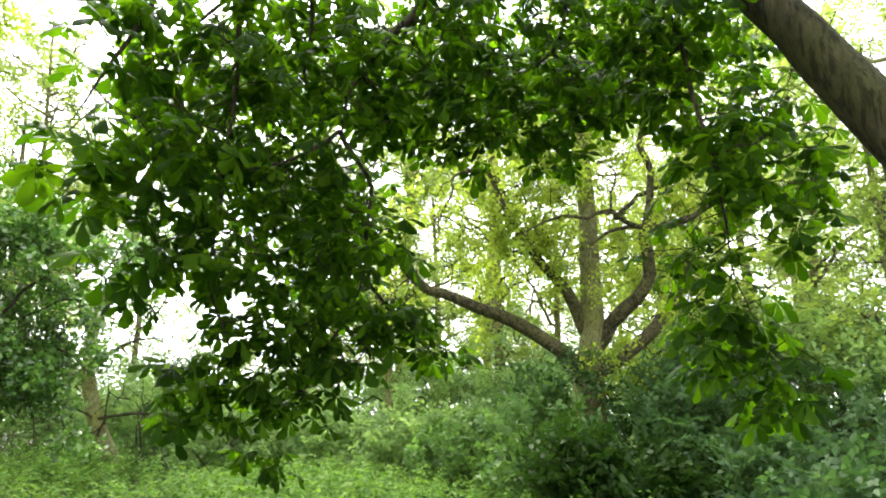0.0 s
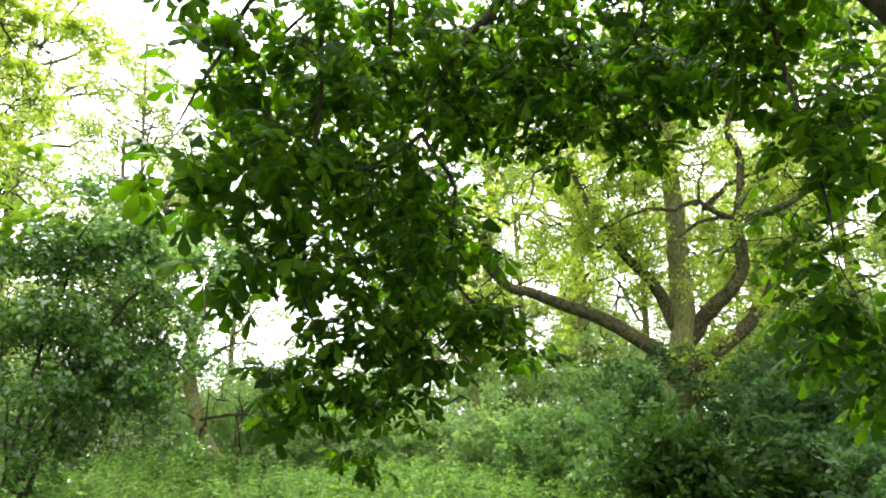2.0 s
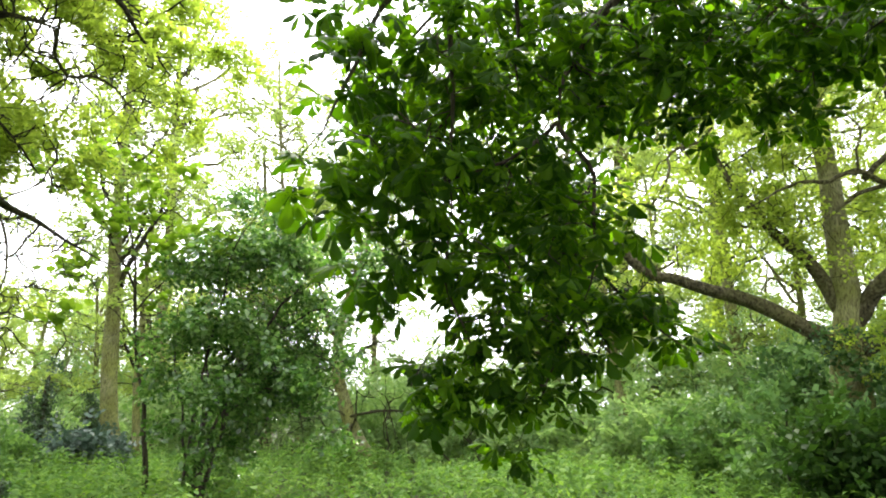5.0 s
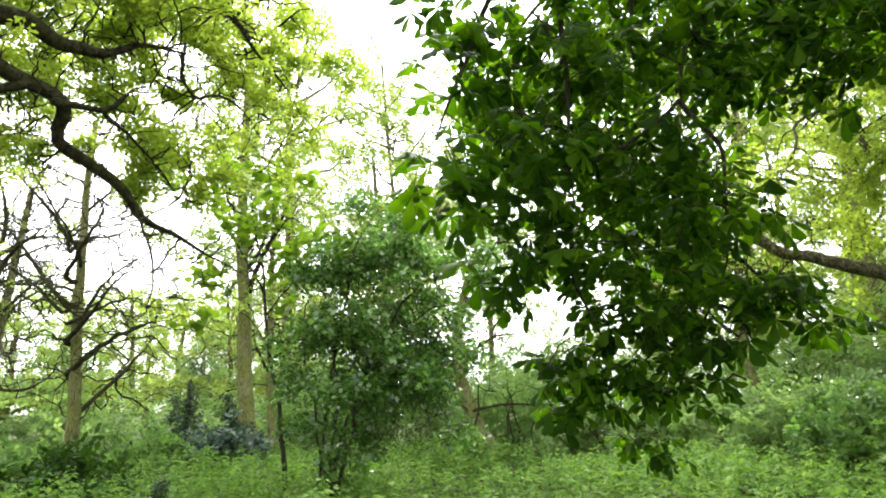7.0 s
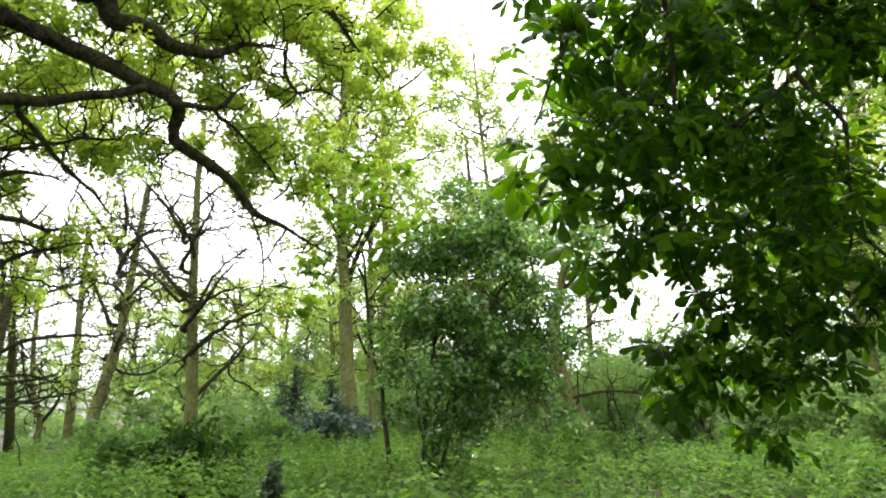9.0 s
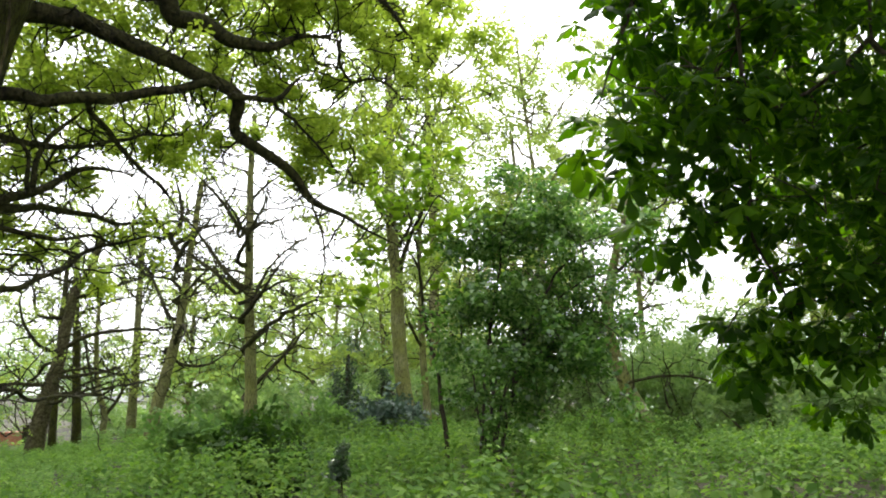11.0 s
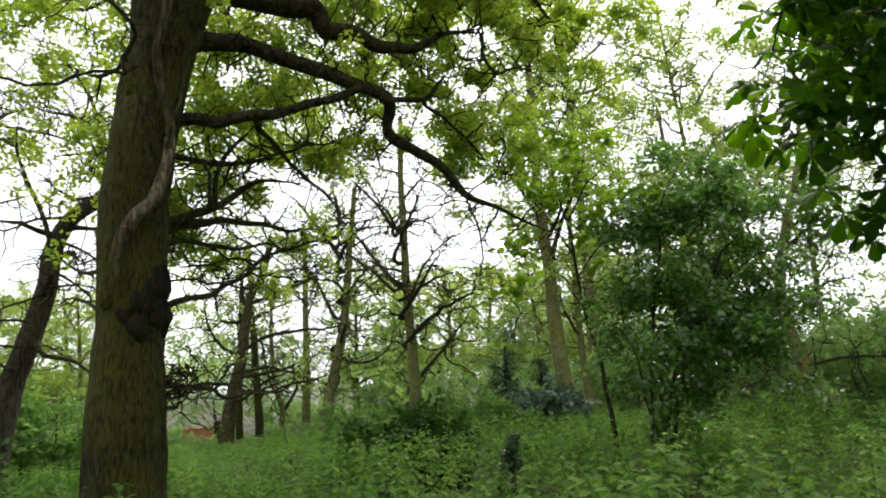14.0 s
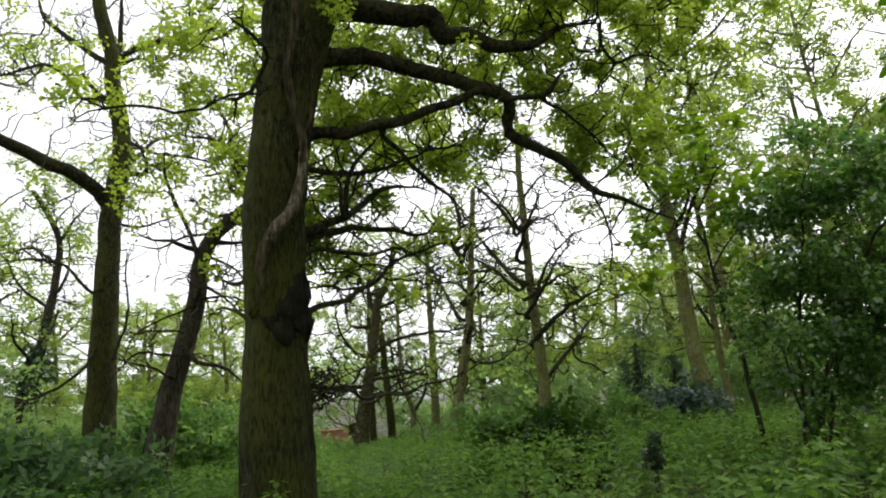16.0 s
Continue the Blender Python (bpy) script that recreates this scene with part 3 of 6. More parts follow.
# ---- ground ----
gx = np.concatenate([-np.geomspace(400, 22, 26), np.linspace(-20, 20, 81), np.geomspace(22, 400, 26)])
X, Y = np.meshgrid(gx, gx, indexing="ij")
Z = ground_height(X, Y)
Z = Z + np.vectorize(lambda x, y: 0.06 * noise.noise(Vector((x * 0.5, y * 0.5, 0))) + 0.03 * noise.noise(Vector((x * 1.7, y * 1.7, 4))))(X, Y)
k = len(gx)
i, j = np.meshgrid(np.arange(k - 1), np.arange(k - 1), indexing="ij")
gf = np.stack([i * k + j, (i + 1) * k + j, (i + 1) * k + j + 1, i * k + j + 1], -1).reshape(-1, 4)
tagged(new("ground", mesh_np("ground", np.stack([X, Y, Z], -1).reshape(-1, 3), gf, mat_ground)), "woodland floor of dark soil and leaf litter", "ground", kind="structure")

# ---- big near oak ----
OAK_A = []
OAK_A += [([(-6.12, 1.55, 0.83), (-6.12, 1.55, 1.55), (-6.12, 1.56, 1.90), (-6.12, 1.56, 2.18), (-6.12, 1.55, 2.54), (-6.12, 1.56, 2.92), (-6.09, 1.65, 3.81), (-6.06, 1.72, 4.27), (-6.02, 1.83, 4.97), (-5.99, 1.91, 5.59), (-5.96, 1.99, 6.71)], 0.32, [(0, 0.33), (0.06, 0.315), (0.15, 0.285), (0.26, 0.27), (0.33, 0.25), (0.42, 0.248), (0.55, 0.258), (0.63, 0.25), (0.74, 0.31), (0.82, 0.30), (1, 0.2)])]
OAK_A += [([(-6.08, 1.67, 4.34), (-6.04, 2.00, 4.43), (-5.97, 2.35, 4.51), (-5.91, 2.66, 4.50), (-5.80, 3.01, 4.40), (-5.67, 3.36, 4.27), (-5.57, 3.62, 4.16), (-5.62, 3.69, 4.03), (-5.67, 3.74, 3.86), (-5.60, 3.97, 3.69), (-5.46, 4.25, 3.49), (-5.39, 4.44, 3.26), (-5.23, 4.71, 3.16), (-5.03, 5.00, 2.99), (-4.88, 5.23, 2.86)], 0.10, [(0, 0.13), (0.07, 0.10), (0.15, 0.075), (0.5, 0.06), (0.75, 0.04), (1, 0.012)]), ([(-6.09, 1.64, 3.66), (-6.04, 1.92, 3.74), (-5.93, 2.30, 3.80), (-5.80, 2.69, 3.90), (-5.71, 2.94, 4.01), (-5.64, 3.14, 4.11), (-5.56, 3.34, 4.18)], 0.060, 0.035)]
OAK_A += [([(-5.94, 2.52, 3.77), (-6.00, 2.78, 3.58), (-6.06, 3.03, 3.40), (-6.10, 3.30, 3.30), (-6.14, 3.56, 3.05)], 0.028, 0.010), ([(-6.11, 1.59, 2.80), (-6.20, 1.88, 2.93), (-6.26, 2.20, 3.07), (-6.32, 2.51, 3.27), (-6.36, 2.83, 3.44), (-6.39, 3.16, 3.48)], 0.050, 0.018), ([(-6.19, 2.23, 3.09), (-6.14, 2.26, 3.38), (-6.06, 2.35, 3.60), (-5.96, 2.47, 3.77)], 0.026, 0.018), ([(-6.11, 1.56, 2.11), (-6.36, 1.92, 2.24), (-6.55, 2.40, 2.38), (-6.78, 2.74, 2.55), (-6.99, 3.11, 2.82), (-7.12, 3.60, 3.02), (-7.18, 4.16, 3.15)], 0.034, 0.010)]
OAK_A += [([(-5.13, 4.19, 3.17), (-5.13, 4.26, 2.94), (-5.11, 4.34, 2.65), (-5.18, 4.35, 2.46), (-5.20, 4.40, 2.26)], 0.016, 0.006)]
OAK_A2 = []
OAK_A2 += [([(-6.04, 1.78, 4.92), (-6.02, 2.04, 4.99), (-5.95, 2.36, 4.96), (-5.82, 2.76, 4.92), (-5.78, 2.98, 4.96), (-5.77, 3.12, 4.77), (-5.67, 3.40, 4.78), (-5.57, 3.65, 4.68), (-5.46, 3.91, 4.72), (-5.29, 4.20, 4.85), (-5.12, 4.48, 4.86)], 0.19, [(0, 0.20), (0.1, 0.16), (0.22, 0.115), (0.5, 0.08), (1, 0.026)]), ([(-5.12, 4.48, 4.86), (-5.21, 4.60, 4.75), (-5.24, 4.78, 4.59), (-5.09, 5.11, 4.65), (-5.00, 5.39, 4.47)], 0.022, 0.008), ([(-5.39, 3.50, 4.08), (-5.23, 3.77, 4.09), (-5.17, 3.92, 4.23), (-5.15, 4.01, 4.36)], 0.034, 0.018), ([(-5.22, 3.78, 4.07), (-5.30, 4.10, 3.97), (-5.29, 4.49, 3.74), (-5.31, 4.85, 3.56)], 0.018, 0.007)]
OAK_A2 += [([(-6.02, 1.52, 3.79), (-5.96, 1.39, 4.12), (-5.85, 1.42, 4.28), (-5.78, 1.30, 4.37), (-5.75, 1.02, 4.59)], 0.028, 0.010), ([(-6.00, 1.90, 5.99), (-5.99, 2.32, 6.25), (-5.88, 2.87, 6.11), (-5.63, 3.54, 5.91), (-5.23, 4.26, 5.68), (-4.79, 4.90, 5.29), (-4.71, 5.16, 5.01), (-4.59, 5.44, 4.72)], 0.090, 0.016), ([(-6.05, 1.76, 5.30), (-6.44, 1.53, 5.94), (-6.82, 1.26, 6.22), (-7.20, 0.91, 6.17)], 0.070, 0.020), ([(-6.14, 1.80, 3.44), (-6.48, 2.42, 3.55), (-6.78, 3.07, 3.82), (-6.95, 3.88, 4.16), (-7.23, 4.44, 4.11)], 0.030, 0.010)]
BARE_A = []
BARE_A += [([(-6.13, 1.67, 1.59), (-6.56, 2.26, 1.56), (-7.00, 2.79, 1.48), (-7.39, 3.37, 1.51), (-7.67, 4.12, 1.60), (-8.00, 4.74, 1.81)], 0.024, 0.008), ([(-6.10, 1.62, 2.73), (-6.28, 1.99, 2.92), (-6.45, 2.38, 3.00), (-6.58, 2.80, 3.09), (-6.69, 3.23, 3.06), (-6.77, 3.69, 3.20)], 0.055, 0.012), ([(-6.07, 1.70, 2.68), (-6.28, 2.06, 2.79), (-6.45, 2.49, 2.76), (-6.60, 2.92, 2.89), (-6.70, 3.41, 2.69)], 0.030, 0.010), ([(-6.10, 2.18, 3.03), (-6.07, 2.15, 3.30), (-6.09, 2.04, 3.45), (-6.07, 1.99, 3.59)], 0.022, 0.010), ([(-6.10, 1.60, 1.90), (-6.40, 1.56, 2.02), (-6.72, 1.46, 2.25), (-7.02, 1.39, 2.36), (-7.32, 1.31, 2.32)], 0.026, 0.010)]
BARE_A += [([(-6.14, 1.48, 2.36), (-6.66, 1.49, 2.53), (-7.19, 1.43, 2.64), (-7.73, 1.34, 2.87)], 0.026, 0.010)]
CANOPY_A = []
CANOPY_A += [((-6.93, 2.97, 4.69), 0.84, 1.00, 0.28, 10), ((-7.38, 3.41, 4.14), 0.91, 1.00, 0.24, 10), ((-6.45, 3.82, 5.13), 0.83, 1.00, 0.30, 12), ((-6.18, 4.84, 4.92), 0.95, 1.20, 0.32, 14), ((-5.74, 5.30, 5.41), 0.97, 1.20, 0.39, 16), ((-5.56, 5.75, 4.73), 0.78, 1.20, 0.46, 16), ((-6.65, 4.90, 4.49), 1.05, 1.20, 0.26, 10), ((-5.19, 6.05, 5.26), 0.59, 1.00, 0.46, 12), ((-7.94, 2.62, 3.66), 0.52, 1.00, 0.35, 8), ((-6.21, 3.45, 5.70), 1.70, 1.20, 0.28, 16), ((-5.19, 5.27, 5.79), 0.99, 1.00, 0.37, 12), ((-8.09, 1.54, 4.78), 0.56, 0.80, 0.56, 12)]
CANOPY_A += [((-7.27, 2.98, 5.46), 0.45, 0.60, 0.22, 8), ((-7.45, 2.82, 4.80), 0.38, 0.60, 0.25, 6), ((-8.25, 1.71, 5.70), 0.39, 0.80, 0.39, 8), ((-9.14, 3.68, 5.09), 1.16, 1.00, 0.29, 10), ((-8.36, 5.10, 5.52), 1.23, 1.00, 0.31, 12), ((-8.55, 4.81, 4.61), 0.90, 0.80, 0.26, 8), ((-6.94, 6.09, 6.44), 1.23, 1.00, 0.38, 12)]
CANOPY_A += [((-7.25, 2.50, 3.30), 0.50, 0.60, 0.40, 14), ((-7.40, 2.60, 2.85), 0.45, 0.60, 0.30, 8)]
CANOPY_A += [((-5.63, 4.38, 5.15), 0.55, 0.7, 0.26, 12), ((-6.19, 4.24, 5.45), 0.5, 0.7, 0.24, 10), ((-5.26, 4.86, 4.94), 0.45, 0.7, 0.25, 10), ((-7.17, 4.01, 4.29), 0.5, 0.7, 0.2, 6)]
BASE_A = (OAK_A[0][0][0][0], OAK_A[0][0][0][1], 0.0)
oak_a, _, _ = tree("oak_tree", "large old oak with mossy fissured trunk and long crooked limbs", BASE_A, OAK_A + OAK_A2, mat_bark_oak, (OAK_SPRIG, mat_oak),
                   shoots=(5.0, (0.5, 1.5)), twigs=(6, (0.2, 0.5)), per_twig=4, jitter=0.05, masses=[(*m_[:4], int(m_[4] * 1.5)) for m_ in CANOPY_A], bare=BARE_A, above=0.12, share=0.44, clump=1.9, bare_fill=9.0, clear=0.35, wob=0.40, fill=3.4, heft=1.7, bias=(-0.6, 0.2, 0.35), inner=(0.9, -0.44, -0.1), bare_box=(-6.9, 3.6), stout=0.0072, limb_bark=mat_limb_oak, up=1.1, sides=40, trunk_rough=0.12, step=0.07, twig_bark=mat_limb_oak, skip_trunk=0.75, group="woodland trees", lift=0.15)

dead = [([(-5.83, 1.43, 2.72), (-5.82, 1.49, 2.86), (-5.79, 1.57, 2.94), (-5.77, 1.64, 3.08), (-5.75, 1.69, 3.29), (-5.75, 1.70, 3.46)], 0.052, [(0, 0.050), (0.4, 0.050), (1, 0.036)], mat_dead, "bleached dead climber stem on the trunk"),
        ([(-5.92, 1.39, 2.33), (-5.90, 1.38, 2.48), (-5.88, 1.39, 2.61), (-5.85, 1.42, 2.71), (-5.82, 1.46, 2.81)], 0.045, [(0, 0.034), (0.6, 0.05), (1, 0.046)], mat_stem, "dark bark-covered climber stem"),
        ([(-5.75, 1.69, 3.36), (-5.75, 1.70, 3.49), (-5.76, 1.69, 3.62), (-5.77, 1.63, 3.87), (-5.79, 1.59, 4.14), (-5.77, 1.64, 4.49), (-5.76, 1.68, 4.90), (-5.76, 1.67, 5.43)], 0.036, [(0, 0.034), (0.4, 0.036), (1, 0.05)], mat_stem, "dark bark-covered climber stem"),
        ([(-5.76, 1.69, 3.58), (-5.75, 1.78, 3.80), (-5.77, 1.81, 4.11), (-5.80, 1.80, 4.43)], 0.014, 0.010, mat_stem, "")]
for pts, r0, r1, wood, lab in dead:
    limb("dead_stem", pts, r0, r1, wood, oak_a, sides=12, rough=0.2, wob=0.012, step=0.035, label=lab)
for c, rad, nm in (((-5.99, 1.61, 2.23), 0.150, "burr"), ((-6.02, 1.50, 2.12), 0.13, "burr"), ((-6.01, 1.68, 2.37), 0.135, "burr"), ((-5.97, 1.57, 2.02), 0.13, "burr"), ((-6.00, 1.69, 2.12), 0.13, "burr"), ((-6.03, 1.49, 2.32), 0.115, "burr"), ((-5.91, 1.45, 2.42), 0.055, "knot"), ((-5.94, 1.44, 3.13), 0.05, "knot"), ((-5.95, 1.48, 3.91), 0.07, "knot"), ((-5.98, 1.34, 2.23), 0.05, "knot")):
    bm = bmesh.new()
    bmesh.ops.create_icosphere(bm, subdivisions=3, radius=rad)
    for vt in bm.verts:
        d = vt.co.normalized()
        vt.co *= 1 + 0.38 * noise.noise(d * 2.0 + Vector(c)) + 0.14 * noise.noise(d * 6 + Vector(c))
        vt.co.z *= 1.6
        if nm == "knot" and d.dot(Vector((0.97, -0.25, 0))) > 0.75:
            vt.co *= 0.72
    me = bpy.data.meshes.new(nm)
    bm.to_mesh(me)
    bm.free()
    me.polygons.foreach_set("use_smooth", np.full(len(me.polygons), True))
    me.materials.append(mat_burr if nm == "burr" else mat_bark_oak)
    ob = new(nm, me)
    ob.parent = oak_a
    ob.location = Vector(c) - oak_a.location
# fine shoots that hug the trunk
turn = rng.uniform(-2.6, 1.0, 130)
rise_ = rng.uniform(2.5, 4.6, 130)
axis = np.stack([np.interp(rise_, [2.5, 3.8, 5.0], [-6.12, -6.09, -6.02]), np.interp(rise_, [2.5, 3.8, 5.0], [1.55, 1.65, 1.83]), rise_], -1)
out = np.stack([np.cos(turn), np.sin(turn), np.zeros(130)], -1)
p1, r1 = grow(axis + out * 0.25, out * 0.35 + rng.normal(0, 0.5, (130, 3)) + np.array([0, 0, 0.5]), rng.uniform(0.10, 0.38, 130), rng.uniform(0.0022, 0.0045, 130), 7, 0.45)
v, f = tubes(p1, r1, 4)
piece("epicormic_growth", v, f, mat_stem, oak_a, "thin brown shoots on the bark", kind="stuff")
# tangle of dead twigs by the low branch
hub = np.array((-6.09, 1.94, 1.59))
st = np.repeat(hub[None], 70, 0) + rng.normal(0, 0.09, (70, 3))
p1, r1 = grow(st, rng.normal(0, 1, (70, 3)) * (1, 1, 0.7), rng.uniform(0.12, 0.32, 70), np.full(70, 0.009), 7, 0.8)
v, f = tubes(p1, r1, 4)
piece("dead_tangle", v, f, mat_bark_dark, oak_a, "knot of dark dead twigs", kind="stuff")

# ---- spreading oak across the glade ----
OAK_B = []
OAK_B += [([(2.77, 13.42, 1.59), (2.79, 13.41, 2.71), (2.87, 13.40, 3.24), (2.84, 13.40, 4.10), (2.82, 13.41, 5.10), (2.76, 13.42, 6.25), (2.70, 13.43, 7.21), (2.74, 13.42, 8.45), (2.82, 13.41, 10.67)], 0.36, [(0, 0.38), (0.18, 0.33), (0.27, 0.23), (0.5, 0.18), (1, 0.09)]), ([(2.66, 13.44, 2.71), (2.34, 13.37, 2.95), (1.91, 13.32, 3.19), (1.48, 13.25, 3.44), (1.05, 13.17, 3.59), (0.62, 13.07, 3.75), (0.20, 12.97, 3.87), (-0.22, 12.84, 3.96), (-0.54, 12.71, 4.17), (-0.85, 12.57, 4.54)], 0.17, 0.075)]
OAK_B += [([(2.92, 13.38, 3.08), (3.22, 13.26, 3.55), (3.51, 13.14, 3.86), (3.75, 13.02, 4.17), (3.83, 12.95, 4.58), (3.78, 12.91, 5.00), (3.78, 12.86, 5.32)], 0.17, 0.10), ([(3.78, 12.86, 5.26), (3.41, 12.79, 5.34), (3.08, 12.70, 5.52), (2.64, 12.63, 5.38), (2.21, 12.54, 5.34), (1.78, 12.44, 5.18), (1.26, 12.34, 4.87)], 0.060, 0.016), ([(3.78, 12.86, 5.32), (3.22, 12.85, 5.24), (2.78, 12.80, 4.94), (2.44, 12.72, 4.69), (2.07, 12.63, 4.61)], 0.050, 0.014), ([(3.78, 12.86, 5.30), (4.29, 12.59, 5.32), (4.63, 12.36, 5.48), (4.96, 12.12, 5.68), (5.38, 11.84, 6.12)], 0.090, 0.030)]
OAK_B += [([(3.78, 12.86, 5.30), (3.87, 12.86, 5.88), (3.90, 12.89, 6.45), (3.73, 12.98, 7.00), (3.85, 12.97, 7.42), (4.14, 12.92, 8.25), (4.14, 12.95, 9.39)], 0.085, 0.030), ([(3.04, 12.54, 5.47), (3.02, 12.51, 5.84), (3.14, 12.44, 6.15), (2.84, 12.48, 6.60)], 0.030, 0.012)]
OAK_B2 = []
OAK_B2 += [([(2.75, 13.42, 3.34), (2.40, 13.39, 4.08), (2.07, 13.34, 4.44), (1.74, 13.29, 4.80), (1.24, 13.24, 5.56), (0.78, 13.18, 6.45)], 0.15, 0.04), ([(2.96, 13.38, 2.61), (3.50, 13.38, 2.99), (3.94, 13.40, 3.38), (4.34, 13.42, 3.88), (4.65, 13.45, 4.50), (5.12, 13.42, 5.30), (5.86, 13.26, 5.96)], 0.17, 0.06), ([(3.26, 13.00, 5.51), (3.83, 13.05, 6.05), (4.39, 13.08, 6.31), (4.96, 13.09, 6.62)], 0.060, 0.030), ([(2.76, 13.42, 6.25), (2.13, 13.30, 7.01), (1.21, 13.18, 7.65), (0.52, 12.99, 8.03)], 0.070, 0.025), ([(2.72, 13.43, 7.33), (3.42, 13.37, 8.32), (4.11, 13.28, 9.19), (4.81, 13.15, 10.05)], 0.070, 0.025)]
OAK_B2 += [([(0.78, 13.18, 6.45), (0.18, 13.05, 6.26), (0.12, 12.90, 5.76), (-0.16, 12.75, 5.26), (-0.46, 12.59, 4.88)], 0.035, 0.012)]
CANOPY_B = [((2.64, 12.32, 2.62), 0.87, 0.60, 0.24, 5), ((1.22, 12.94, 5.36), 0.75, 0.80, 0.43, 20), ((1.02, 13.36, 6.52), 1.01, 1.00, 0.56, 24), ((2.30, 13.00, 6.44), 0.98, 1.00, 0.65, 24),
            ((1.66, 13.09, 4.87), 0.64, 0.80, 0.32, 14), ((3.79, 13.89, 4.79), 0.90, 0.80, 0.68, 18), ((2.36, 13.29, 8.00), 1.83, 1.20, 0.68, 30), ((4.70, 12.76, 6.10), 0.85, 1.00, 0.64, 20), ((0.37, 12.99, 5.24), 0.43, 0.60, 0.43, 8), ((-0.93, 13.97, 9.39), 1.83, 1.20, 0.73, 20), ((5.06, 13.05, 8.85), 1.25, 1.20, 0.80, 18), ((2.46, 13.78, 9.81), 1.46, 1.20, 0.61, 16)]
BASE_B = (OAK_B[0][0][0][0], OAK_B[0][0][0][1], 0.25)
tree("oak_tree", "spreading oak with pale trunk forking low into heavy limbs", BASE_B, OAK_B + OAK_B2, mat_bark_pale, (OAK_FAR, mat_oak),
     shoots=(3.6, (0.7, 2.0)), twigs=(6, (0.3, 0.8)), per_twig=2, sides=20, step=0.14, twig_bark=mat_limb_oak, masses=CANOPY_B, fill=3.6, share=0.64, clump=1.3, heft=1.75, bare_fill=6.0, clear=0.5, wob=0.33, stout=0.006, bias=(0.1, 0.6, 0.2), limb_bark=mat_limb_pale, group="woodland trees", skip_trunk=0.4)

# ---- two oaks beyond the near one ----
OAK_C = []
OAK_C += [([(-13.34, 0.94, 0.78), (-13.34, 0.98, 1.74), (-13.34, 0.98, 2.64), (-13.33, 1.02, 3.76), (-13.33, 1.06, 4.72), (-13.32, 1.17, 5.52), (-13.32, 1.18, 6.24), (-13.33, 1.03, 7.06), (-13.33, 1.02, 7.58), (-13.35, 0.83, 8.31), (-13.36, 0.67, 9.26)], 0.28, 0.10), ([(-13.33, 1.05, 4.87), (-13.14, 0.63, 5.22), (-12.94, 0.12, 5.40), (-12.72, -0.35, 5.55), (-12.47, -1.00, 5.74)], 0.13, 0.08), ([(-13.33, 1.04, 7.43), (-13.11, 1.36, 7.71), (-12.86, 1.88, 7.83), (-12.55, 2.49, 7.81), (-12.26, 2.92, 8.00), (-12.01, 3.15, 8.36)], 0.060, 0.022), ([(-13.33, 1.03, 7.37), (-13.52, 0.59, 7.74), (-13.69, 0.24, 8.02), (-13.84, -0.03, 8.36), (-13.99, -0.17, 8.85)], 0.060, 0.030)]
OAK_C += [([(-13.32, 1.13, 6.80), (-13.19, 0.59, 6.67), (-13.02, 0.32, 6.91), (-12.85, -0.02, 7.05), (-12.67, -0.47, 6.72), (-12.48, -0.89, 6.47)], 0.045, 0.016), ([(-13.33, 1.06, 7.48), (-13.47, 1.16, 8.22), (-13.62, 1.19, 9.09)], 0.060, 0.030), ([(-13.32, 1.19, 6.03), (-12.78, 1.70, 5.71), (-12.21, 2.23, 5.49), (-11.61, 2.72, 5.17)], 0.035, 0.012)]
BARE_C = [
    ([(-13.23, 1.01, 3.55), (-13.05, 0.79, 3.34), (-12.87, 0.49, 3.66), (-12.69, 0.09, 3.80), (-12.49, -0.48, 3.70)], 0.035, 0.014),
    ([(-13.33, 1.09, 4.53), (-12.72, 1.53, 4.42), (-12.08, 2.03, 4.49)], 0.03, 0.012),
    ([(-13.12, 1.11, 2.26), (-13.00, 1.29, 2.97), (-12.90, 1.27, 3.78), (-12.78, 1.41, 4.23)], 0.030, 0.010),
    ([(-13.24, 0.95, 2.63), (-13.00, 0.62, 2.09), (-12.76, 0.02, 1.74), (-12.49, -0.40, 1.80)], 0.035, 0.012),
]
BASE_C = (OAK_C[0][0][0][0], OAK_C[0][0][0][1], 0.0)
tree("oak_tree", "tall oak with dark upright trunk and open crown", BASE_C, OAK_C, mat_bark_oak, (OAK_FAR, mat_oak), shoots=(4.2, (0.6, 1.7)), twigs=(6, (0.25, 0.6)),
     per_twig=1, sides=18, step=0.12, twig_bark=mat_twig, group="woodland trees", skip_trunk=0.5, share=0.28, clear=0.8, wob=0.40, stout=0.009, fill=4.2, heft=1.7, bias=(-0.2, 0, 0.1), limb_bark=mat_limb_oak, boughs=6, bough_len=(1.0, 2.6), bough_low=0.55, bare=BARE_C)
OAK_D = []
